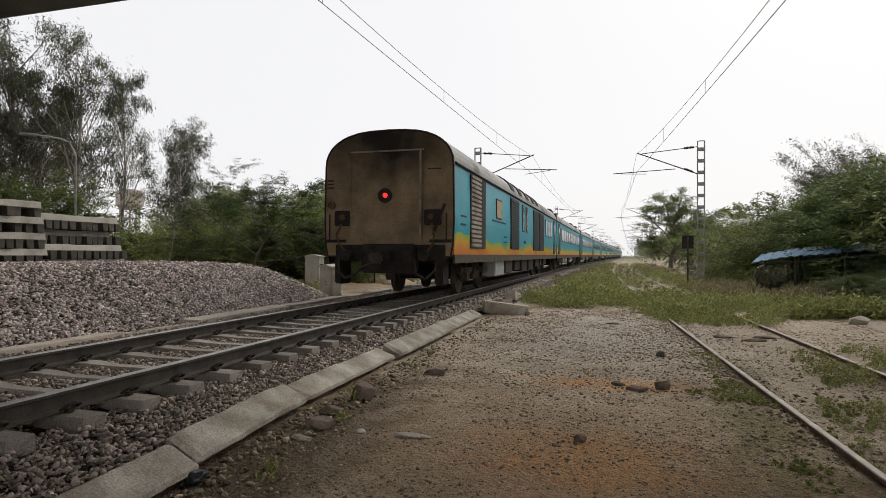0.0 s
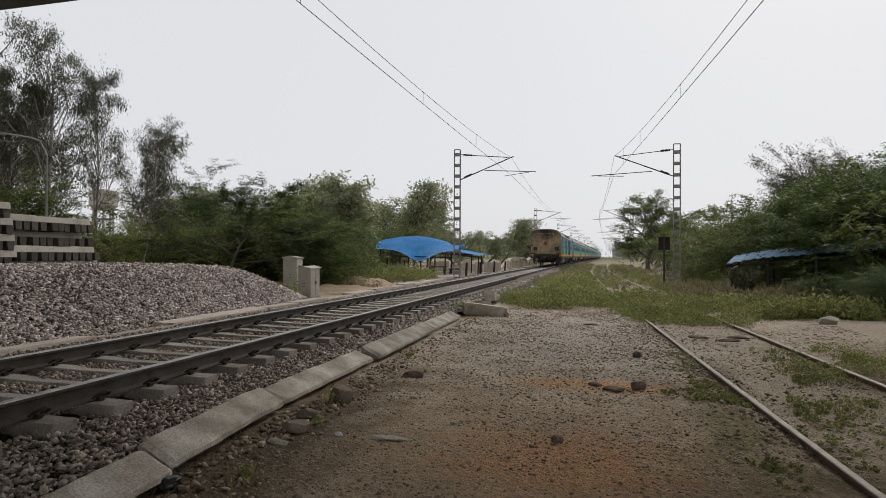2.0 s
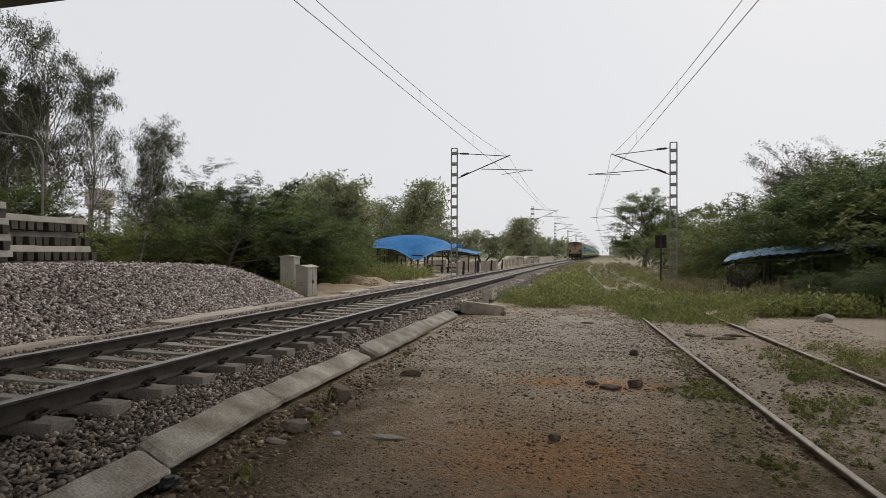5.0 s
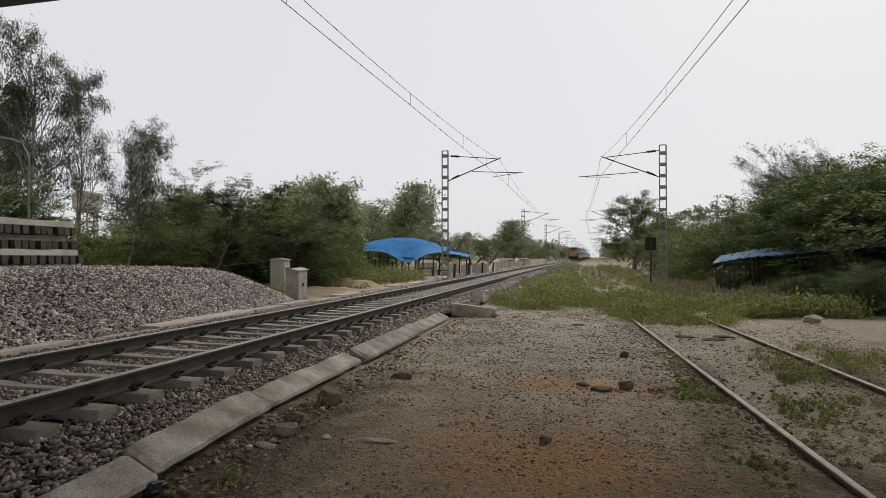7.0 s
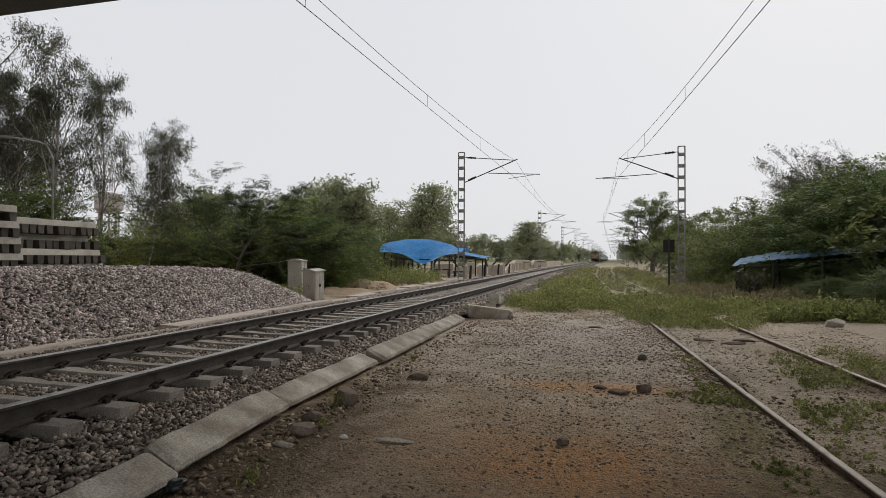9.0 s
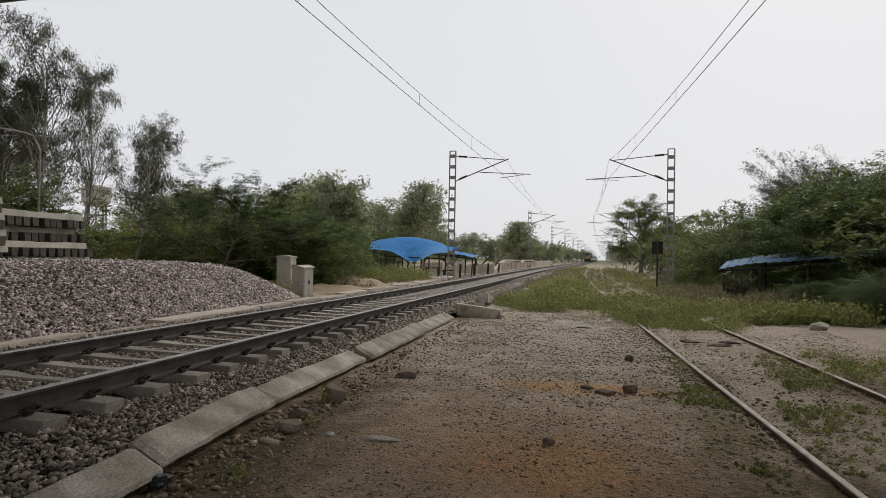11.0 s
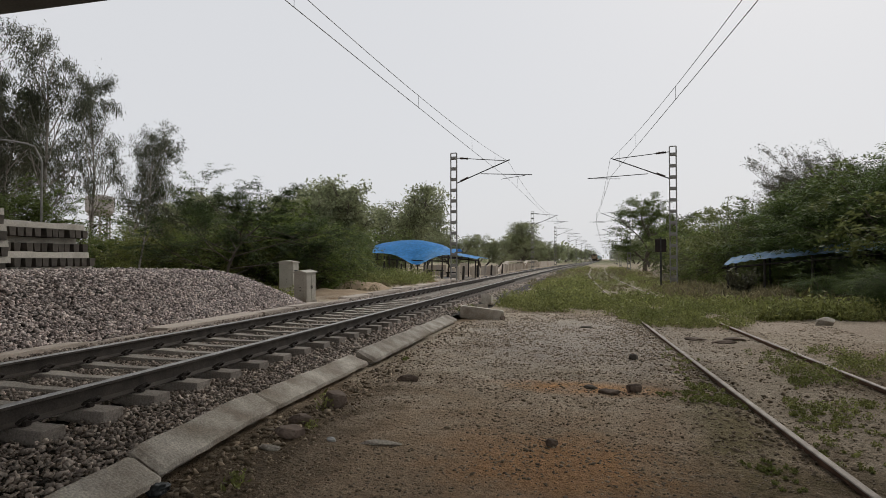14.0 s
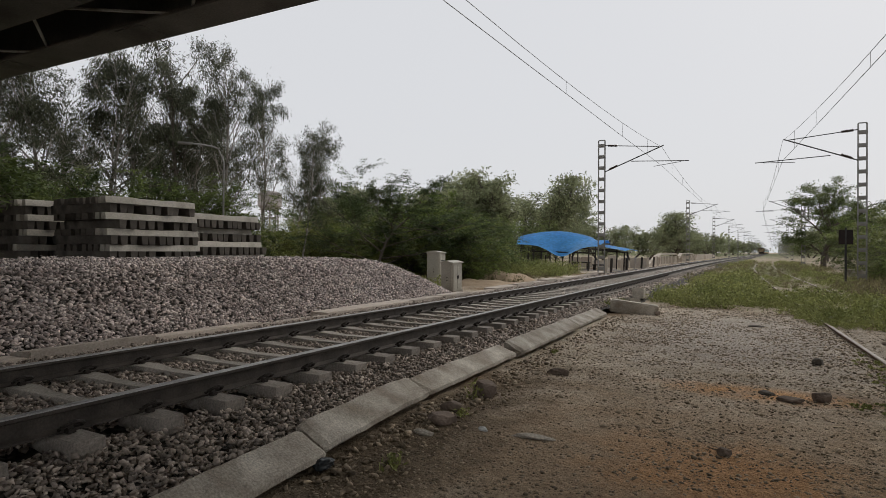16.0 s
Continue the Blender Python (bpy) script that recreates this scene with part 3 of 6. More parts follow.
def build_bed():
    edge = kerb_x
    xs = np.linspace(0, 1, 16)
    ys = np.concatenate([np.linspace(-40, 2, 8), np.linspace(2.5, 40, 76), np.linspace(41, 900, 30)])
    v, nx = [], len(xs)
    for y in ys:
        x0, x1 = -7.2 - 0.03 * max(0, min(y, 30) - 8), (edge(y) - 0.26 if y < 15 else -3.0)
        for k in xs:
            x = x0 + (x1 - x0) * k
            z = bed_top(x, y) - 0.035
            if y > 15 and k == 1:
                z = -0.06
            v.append((x + drift(y), y, z))
    f = [(j * nx + i, j * nx + i + 1, (j + 1) * nx + i + 1, (j + 1) * nx + i) for j in range(len(ys) - 1) for i in range(nx - 1)]
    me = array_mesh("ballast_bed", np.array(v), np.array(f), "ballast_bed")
    tagged(new("ballast_bed", me), "crushed-stone bed under the track, coloured near-black as shade between the stones", "ballast", kind="structure")
    rng = np.random.default_rng(11)
    P, S = [], []
    top = RAIL - 0.165
    for y0, y1, dens, s in ((1.8, 8, 1350, 0.040), (8, 16, 700, 0.047), (16, 34, 170, 0.085), (34, 60, 40, 0.13)):
        w = 4.1
        for _ in range(int((y1 - y0) * w * dens)):
            x, y = rng.uniform(-7.15, -3.05), rng.uniform(y0, y1)
            if y < 15 and x > edge(y) - 0.31:
                continue
            near = abs(((y - 0.66 + 0.286) % 0.572) - 0.286)
            on_sleeper = near < (0.066 if abs(x - TRACK_X) < 0.75 else 0.115) and abs(x - TRACK_X) < 1.22
            if on_sleeper and rng.random() < 0.985:
                continue
            if min(abs(x - TRACK_X - GAUGE / 2), abs(x - TRACK_X + GAUGE / 2)) < 0.09:
                continue
            z = bed_top(x, y) + rng.uniform(-0.045, 0.02)
            if y > 15 and x > -3.6:
                z -= (x + 3.6) * 0.35
            P.append((x + drift(y), y, z))
            S.append(s * rng.uniform(0.6, 1.35))
    stone_field("ballast", P, S, "stone", 12, label="grey-brown angular ballast stones round the sleepers", category="ballast")


def kerb_x(y):
    """Foot of the low kerb that holds the ballast."""
    return -2.90 - 0.016 * (y - 4.5) + 0.085 * max(0.0, 4.7 - y)


def build_kerb():
    kerb = empty("concrete_kerb", label="low weathered concrete kerb of long slabs holding the ballast", category="kerb", kind="structure")
    rng = random.Random(8)
    # stretches along the line: start, end, shift across, lift, lean
    for a, b, dx, dz, lean in ((1.2, 3.40, 0.035, 0.0, 0.0), (3.42, 5.18, 0.0, 0.018, 0.02), (5.24, 7.80, -0.05, 0.0, -0.02), (7.90, 11.1, 0.0, 0.012, 0.03), (11.25, 13.9, -0.07, -0.012, 0.0)):
        bm = bmesh.new()
        prof = [(-0.13, -0.13), (-0.11, 0.0), (0.0, 0.024), (-0.002, 0.062), (-0.02, 0.076), (-0.085, 0.104), (-0.17, 0.140), (-0.25, 0.176), (-0.275, 0.170), (-0.29, -0.12)]
        prism(bm, prof, a, b)
        bmesh.ops.subdivide_edges(bm, edges=[e for e in bm.edges if abs(e.verts[0].co.y - e.verts[1].co.y) > 0.5], cuts=int((b - a) / 0.06))
        for v in bm.verts:
            q = v.co.copy()
            end = min(q.y - a, b - q.y)
            chip = max(0.0, 0.05 - end) * 0.5 + 0.014 * max(0.0, noise.noise(Vector((q.x * 3, q.y * 5, 8))) - 0.15)
            skew = 0.03 * noise.noise(Vector((a * 3, 0.5, 0))) if end < 0.02 else 0.0
            v.co.x += kerb_x(q.y) + dx + 0.012 * noise.noise(q * 2.3) + 0.004 * noise.noise(q * 11) - (chip if -0.1 < q.x and q.z > -0.05 else 0)
            v.co.y += skew + 0.02 * noise.noise(q * 9) * (end < 0.02)
            if q.z > -0.1:
                v.co.z += dz - lean * q.x * 2 + 0.008 * noise.noise(q * 2.9 + Vector((3, 1, 0))) + 0.005 * noise.noise(q * 12) - chip * (q.z > 0.05)
        part("kerb_slab", bm, "concrete", kerb)
    for x, y, a, l in ((-2.72, 14.9, -80, 1.1), (-3.3, 19.5, 4, 2.2), (-3.05, 15.9, 35, 0.9)):
        bm = B(-l / 2, l / 2, -0.16, 0.16, -0.12, 0.19, bevel=0.025)
        part("kerb_slab", bm, "concrete", kerb, m=pose(x, y, 0.06, 0, 7, a + 90))
    # far side
    far = empty("edge_slabs", label="pale concrete edging slabs along the far side of the ballast", category="kerb", kind="structure")
    y = 2.0
    while y < 34:
        l = rng.uniform(1.5, 2.1)
        x = -7.02 - 0.032 * max(0, y + l / 2 - 9)
        bm = B(-0.42, 0.0, 0.012, l - 0.012, -0.1, 0.07, bevel=0.012)
        part("edge_slab", bm, "edge_concrete", far, m=pose(x + rng.uniform(-0.03, 0.03), y, 0.235 + rng.uniform(-0.025, 0.045), 0, rng.uniform(-9, 2), 1.8 if y > 8 else 0))
        y += l


build_main_line()
build_bed()
build_kerb()


# ---- siding ----
def build_siding():
    track = empty("siding_track", label="old siding track half buried in earth and weeds", category="railway track", kind="structure")
    ys = np.concatenate([np.linspace(-6, 70, 96), np.linspace(75, 600, 30)])
    for sx in (-1, 1):
        for name, prof, mat in (("rail", rail_profile(0, 0.0, 0.14), "rust"), ("running_surface", head_profile(0, 0.002), "siding_head")):
            bm = bmesh.new()
            rows = []
            for y in ys:
                rows.append([bm.verts.new((siding_x(y) + sx * GAUGE / 2 + x * 0.9, y, z + 0.012)) for x, z in prof])
            for a, b in zip(rows, rows[1:]):
                for i in range(len(prof)):
                    j = (i + 1) % len(prof)
                    bm.faces.new((a[i], a[j], b[j], b[i]))
            bmesh.ops.recalc_face_normals(bm, faces=bm.faces[:])
            if name == "rail":
                rail = part("rail", bm, mat, track, "rusty rail of the siding")
            else:
                part(name, bm, mat, rail, "dull worn top of the rail")


build_siding()


# ---- stone heap ----
def heap_z(x, y):
    """A long flat-topped heap of crushed stone beside the line, ending in a slope."""
    foot = -7.45 - 0.03 * max(0, y - 9)
    up = (foot - x) * 0.78
    end = (15.6 - y) * 0.55 if y > 10 else 9
    back = (x + 19.5) * 0.7
    top = 1.24 + 0.05 * noise.noise(Vector((x * 0.5, y * 0.5, 0))) + 0.03 * noise.noise(Vector((x * 1.7, y * 1.7, 5)))
    vals = [up, end, back, top - 0.15]
    k = 7.0
    return 0.15 - math.log(sum(math.exp(-k * q) for q in vals)) / k


def build_heap():
    heap = empty("stone_heap", label="long heap of grey-pink crushed stone beside the track", category="stone heap")
    xs, ys = np.linspace(-20, -7.2, 70), np.concatenate([np.linspace(-14, 0, 12), np.linspace(0.4, 16, 84)])
    v = [(x, y, max(heap_z(x, y) - 0.02, 0.05)) for y in ys for x in xs]
    nx = len(xs)
    f = [(j * nx + i, j * nx + i + 1, (j + 1) * nx + i + 1, (j + 1) * nx + i) for j in range(len(ys) - 1) for i in range(nx - 1)]
    # same near-black sheet, so the gaps between heap stones look shaded
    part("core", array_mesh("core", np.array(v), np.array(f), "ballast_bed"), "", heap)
    rng = np.random.default_rng(21)
    P, S = [], []
    for _ in range(45000):
        y = rng.uniform(1.5, 16)
        x = -7.3 - abs(rng.normal(0, 1)) * 1.25 if rng.random() < 0.8 else rng.uniform(-13, -7.3)
        z = heap_z(x, y)
        if z < 0.16 or x < -14:
            continue
        P.append((x, y, z + rng.uniform(-0.035, 0.035)))
        S.append(0.051 * rng.uniform(0.55, 1.4))
    stone_field("crushed_stone", P, S, "heap_stone", 22, heap)


build_heap()


# ---- overbridge above the camera ----
def build_bridge():
    br = empty("road_overbridge", label="dark road overbridge on steel girders with thin cross bracing", category="bridge", kind="structure")
    # girders and deck behind the camera are unseen, added to shade near ground
    for k, y in enumerate((9.8, 7.5, 5.2, 2.9, 0.6, -1.7, -4.0, -6.3, -8.6)):
        g = part("girder", B(-60, 45, y - 0.5, y + 0.5, 7.0, 7.06), "girder", br, "dusty grey girder flange")
        part("web", B(-60, 45, y - 0.02, y + 0.02, 7.06, 8.4), "girder", g)
        for x in range(-44, 40, 6):
            part("splice_plate", B(x - 0.5, x + 0.5, y - 0.44, y + 0.44, 6.975, 7.0), "girder", g)
    part("deck_slab", B(-60, 45, -9.7, 10.9, 8.4, 8.7), "deck", br, "dark concrete deck seen from below, lengthened unseen behind the camera to shade the ground")
    part("parapet", B(-60, 45, 10.6, 10.85, 8.7, 9.7), "girder", br)
    for y in (8.65, 6.35, 4.05, 1.75):
        for i in range(-12, 8):
            x = i * 3.0
            s = 1 if i % 2 else -1
            part("brace", T((x, y - 1.0, 7.1), (x + 3.0 * 0.95, y + 1.0, 7.1), 0.035, 5) if s > 0 else T((x, y + 1.0, 7.14), (x + 3.0 * 0.95, y - 1.0, 7.14), 0.04, 5), "equip", br)


build_bridge()


# ---- overhead line ----
def mast_unit(side, height, name, drop=0.0):
    """A lattice mast of two channels with battens; the cantilever reaches out towards side * x."""
    mast = empty(name, label="grey lattice steel catenary mast with a cantilever bracket", category="catenary mast", group="catenary masts")
    for sy in (-1, 1):
        bm = bmesh.new()
        box(bm, -0.05, 0.05, 0.0, 0.008, -0.4, height)
        box(bm, -0.05, -0.042, -0.05 if sy > 0 else 0.0, 0.0 if sy > 0 else 0.05, -0.4, height)
        box(bm, 0.042, 0.05, -0.05 if sy > 0 else 0.0, 0.0 if sy > 0 else 0.05, -0.4, height)
        part("channel", bm, "mast", mast, m=pose(sy * 0.15, 0, 0, 0, 0, 90))
    z = 0.25
    bt = mesh_of("batten", B(-0.155, 0.155, -0.058, -0.05, -0.09, 0.09), "mast")
    while z < height:
        for s in (0, 180):
            part("batten", bt, "mast", mast, m=pose(0, 0, z, 0, 0, s))
        z += 0.62
    part("cap", B(-0.17, 0.17, -0.07, 0.07, height, height + 0.03), "mast", mast)
    s = side
    a, b = height - 0.28, height - 1.75
    tip = (s * 3.25, 0, height - 0.5)
    part("stay_tube", T((s * 0.15, 0, a), (s * 3.0, 0, height - 0.55), 0.022), "dark_steel", mast)
    part("bracket_tube", T((s * 0.15, 0, b), tip, 0.03), "dark_steel", mast)
    part("register_tube", T((s * (1.75 - 1.6 * drop), 0, height - 1.14 - drop), (s * 4.5, 0, height - 1.3 - drop), 0.022), "dark_steel", mast)
    part("steady_arm", T((s * 4.1, 0, height - 1.32 - drop), (s * 2.75, 0, height - 1.55 - drop * 0.4), 0.015), "dark_steel", mast)
    part("arm_drop", T((s * 4.1, 0, height - 1.27 - drop), (s * 4.1, 0, height - 1.34 - drop), 0.02), "dark_steel", mast)
    for p, q in (((s * 0.35, 0, a - 0.02), (s * 0.85, 0, a - 0.06)), ((s * 0.4, 0, b + 0.12), (s * 0.85, 0, b + 0.32))):
        bm = bmesh.new()
        p, q = Vector(p), Vector(q)
        ks = [k / 14 for k in range(15)]
        chain(bm, [p.lerp(q, k) for k in ks], [0.04 if i % 2 == 0 else 0.075 for i in range(15)], 10)
        part("insulator", bm, "insulator", mast, "brown ribbed insulator")
    part("base", B(-0.3, 0.3, -0.3, 0.3, -0.4, 0.0, bevel=0.03), "concrete", mast, "concrete foundation block")
    return mast


SPAN = 40.0
def mast_y(k):
    """Places of the masts along the main line."""
    return 33.1 + SPAN * 0.985 * k + (3.4 if k == 1 else 0)


left_mast = mast_unit(1, 7.35, "catenary_mast", 0.1)
left_mast.matrix_basis = pose(-7.7, 33.1, 0.28)
right_mast = mast_unit(-1, 7.5, "catenary_mast", 0.3)
right_mast.matrix_basis = pose(4.32, 34.0, 0.12)
for k in range(1, 14):
    copy_thing(left_mast, pose(-7.6 + drift(mast_y(k)), mast_y(k), 0.28))
    copy_thing(right_mast, pose(4.1 + drift(34.0 + SPAN * k), 34.0 + SPAN * k, 0.12))
for k in (1,):
    copy_thing(left_mast, pose(-7.7, 33.1 - SPAN, 0.28))


def span_wires(name, sup, label):
    """Messenger and contact wire with droppers over a list of supports (x, y, z messenger, z contact)."""
    w = empty(name, label=label, category="overhead wire", group="overhead wires")
    for (xa, ya, ma, ca), (xb, yb, mb, cb) in zip(sup, sup[1:]):
        def at(k, sag, za, zb):
            return (xa + (xb - xa) * k, ya + (yb - ya) * k, za + (zb - za) * k - 4 * sag * k * (1 - k))
        ks = np.linspace(0, 1, 17)
        part("messenger_wire", chain(bmesh.new(), [at(k, 0.72, ma, mb) for k in ks], 0.008, 5), "wire", w)
        part("contact_wire", chain(bmesh.new(), [at(k, 0.05, ca, cb) for k in ks[::4]], 0.009, 5), "wire", w)
        for k in (0.1, 0.23, 0.41, 0.59, 0.77, 0.9):
            part("dropper", T(at(k, 0.72, ma, mb), at(k, 0.05, ca, cb), 0.005, 4), "wire", w)


span_wires("overhead_wire", [(-4.6 - (0.15 if k % 2 else -0.1) + drift(mast_y(k)), mast_y(k), 7.05, 6.08) if k > 0 else (-4.55 - 0.95 * (k < 0), 33.1 + SPAN * k, 7.05, 6.05) for k in range(-1, 9)],
           "thin dark messenger and contact wires with droppers above the main track")
span_wires("overhead_wire", [(4.2, -6.0, 7.05, 6.0)] + [(siding_x(34 + SPAN * k) - 0.2, 34 + SPAN * k, 7.05, 6.05) for k in range(0, 9)],
           "thin dark messenger and contact wires with droppers above the siding")


# ---- train ----
L_COACH = 24.0
HW = 1.6


def shell_profile(n=9):
    """Half width 1.6 m, straight sides, tightly rounded eaves and a shallow roof."""
    side = [(HW, 1.06), (HW + 0.02, 1.9), (HW, 3.12)]
    arc = []
    for i in range(1, n + 1):
        a = i / n * math.pi / 2
        arc.append((HW * math.cos(a) ** 0.72 if i < n else 0.0, 3.12 + 0.83 * math.sin(a) ** 0.9))
    return side, arc


def coach_shell(coach, y1):
    side, arc = shell_profile()
    for s in (-1, 1):
        bm = bmesh.new()
        pts = [(s * x, z) for x, z in side]
        inner = [(s * (HW - 0.06), z) for _, z in side[::-1]]
        prism(bm, pts + inner, 0.06, y1)
        part("side_wall", bm, "coach", coach, "teal paint with an orange and yellow flame along the foot")
        bm = prism(bmesh.new(), [(s * (HW + 0.02), 3.10), (s * (HW + 0.055), 3.14), (s * (HW + 0.02), 3.18), (s * (HW - 0.03), 3.16)], 0.1, y1 - 0.1)
        part("gutter", bm, "soot", coach)
    roof = [side[-1]] + arc
    ring = roof + [(-x, z) for x, z in roof[::-1][1:]]
    bm = prism(bmesh.new(), ring + [(-1.5, 3.08), (1.5, 3.08)], 0.06, y1)
    part("roof", bm, "roof", coach, "dirty pale grey curved roof", smooth=False)
    part("floor", B(-1.5, 1.5, 0.1, y1, 0.98, 1.12), "under", coach)
    for s in (-1, 1):
        part("sole_bar", B(s * 1.58 - 0.03, s * 1.58 + 0.03, 0.1, y1 - 0.1, 0.86, 1.06), "gear", coach)
    full = [(HW, 1.1)] + side[1:] + arc
    ring = full + [(-x, z) for x, z in full[::-1][1:]]
    return ring


def bogie(coach, y):
    b = part("bogie", B(-0.95, 0.95, y - 0.25, y + 0.25, 0.5, 0.78, bevel=0.03), "under", coach, "dusty steel bogie with coil springs")
    for s in (-1, 1):
        bm = bmesh.new()
        box(bm, s * 1.02 - 0.07, s * 1.02 + 0.07, y - 1.7, y + 1.7, 0.52, 0.7, bevel=0.03)
        box(bm, s * 1.02 - 0.09, s * 1.02 + 0.09, y - 0.45, y + 0.45, 0.36, 0.6, bevel=0.03)
        part("side_frame", bm, "gear", b)
        for dy in (-0.2, 0.2):
            part("air_spring", T((s * 1.0, y + dy, 0.6), (s * 1.0, y + dy, 0.98), 0.14, 12), "under", b)
        part("damper", T((s * 1.2, y - 0.75, 0.55), (s * 1.25, y - 0.45, 1.02), 0.04, 8), "gear", b)
        for dy in (-1.28, 1.28):
            part("axle_box", B(s * 1.08 - 0.11, s * 1.08 + 0.11, y + dy - 0.2, y + dy + 0.2, 0.33, 0.6, bevel=0.04), "gear", b)
            bm = bmesh.new()
            for k in range(5):
                tube(bm, (s * 1.08, y + dy - 0.0, 0.62 + k * 0.06), (s * 1.08, y + dy, 0.655 + k * 0.06), 0.1, 10)
            part("coil_spring", bm, "gear", b)
            part("wheel", T((s * 0.80, y + dy, 0.46), (s * 0.92, y + dy, 0.46), 0.46, 24), "gear", b)
    for dy in (-1.28, 1.28):
        part("axle", T((-0.8, y + dy, 0.46), (0.8, y + dy, 0.46), 0.08, 10), "under", b)


def louvre_panel(coach, s, y0, y1, z0, z1, mat, pitch=0.11):
    p = part("louvre_panel", B(s * HW - 0.005 if s > 0 else s * HW - 0.028, s * HW + 0.028 if s > 0 else s * HW + 0.005, y0, y1, z0, z1), "louvre", coach, "recessed louvre panel")
    bm = bmesh.new()
    z = z0 + 0.05
    while z < z1 - 0.05:
        box(bm, -0.008, 0.03, y0 + 0.05, y1 - 0.05, z, z + pitch * 0.62, m=pose(s * HW + s * 0.022, 0, 0))
        z += pitch
    part("slats", bm, mat, p)
    return p


def window(coach, s, y0, y1, z0, z1, mat="window"):
    f = part("window", B(s * HW - 0.02, s * HW + 0.02, y0 - 0.05, y1 + 0.05, z0 - 0.05, z1 + 0.05, bevel=0.012, m=pose(s * 0.012, 0, 0)), "louvre", coach)
    part("pane", B(s * HW - 0.02, s * HW + 0.024, y0, y1, z0, z1, m=pose(s * 0.014, 0, 0)), mat, f)


def coach_door(coach, s, y0):
    d = part("door", B(s * HW - 0.02, s * HW + 0.012, y0, y0 + 0.85, 1.1, 3.05, bevel=0.01, m=pose(s * 0.014, 0, 0)), "louvre", coach, "dark recessed coach door")
    part("door_window", B(s * HW - 0.02, s * HW + 0.03, y0 + 0.2, y0 + 0.65, 2.1, 2.85), "window", d)
    for k in (-0.06, 0.91):
        part("handrail", T((s * (HW + 0.06), y0 + k, 1.3), (s * (HW + 0.06), y0 + k, 2.5), 0.015, 6), "shutter", d)


def under_gear(coach, seed):
    r = random.Random(seed)
    y = 5.2
    while y < 18:
        w, h = r.uniform(0.6, 1.6), r.uniform(0.35, 0.6)
        for s in (-1, 1):
            mat = r.choice(["equip", "under", "gear", "under"])
            bm = B(s * 1.3 - 0.2, s * 1.3 + 0.2, y, y + w, 0.98 - h, 0.98, bevel=0.015)
            q = part("equipment_box", bm, mat, coach)
            part("box_lid", B(s * 1.5 - 0.012, s * 1.5 + 0.012, y + 0.08, y + w - 0.08, 1.04 - h, 0.92), mat, q)
        y += w + r.uniform(0.15, 0.7)
    for s in (-1, 1):
        part("pipe", T((s * 1.45, 1, 0.92), (s * 1.45, 23, 0.92), 0.025, 6), "gear", coach)


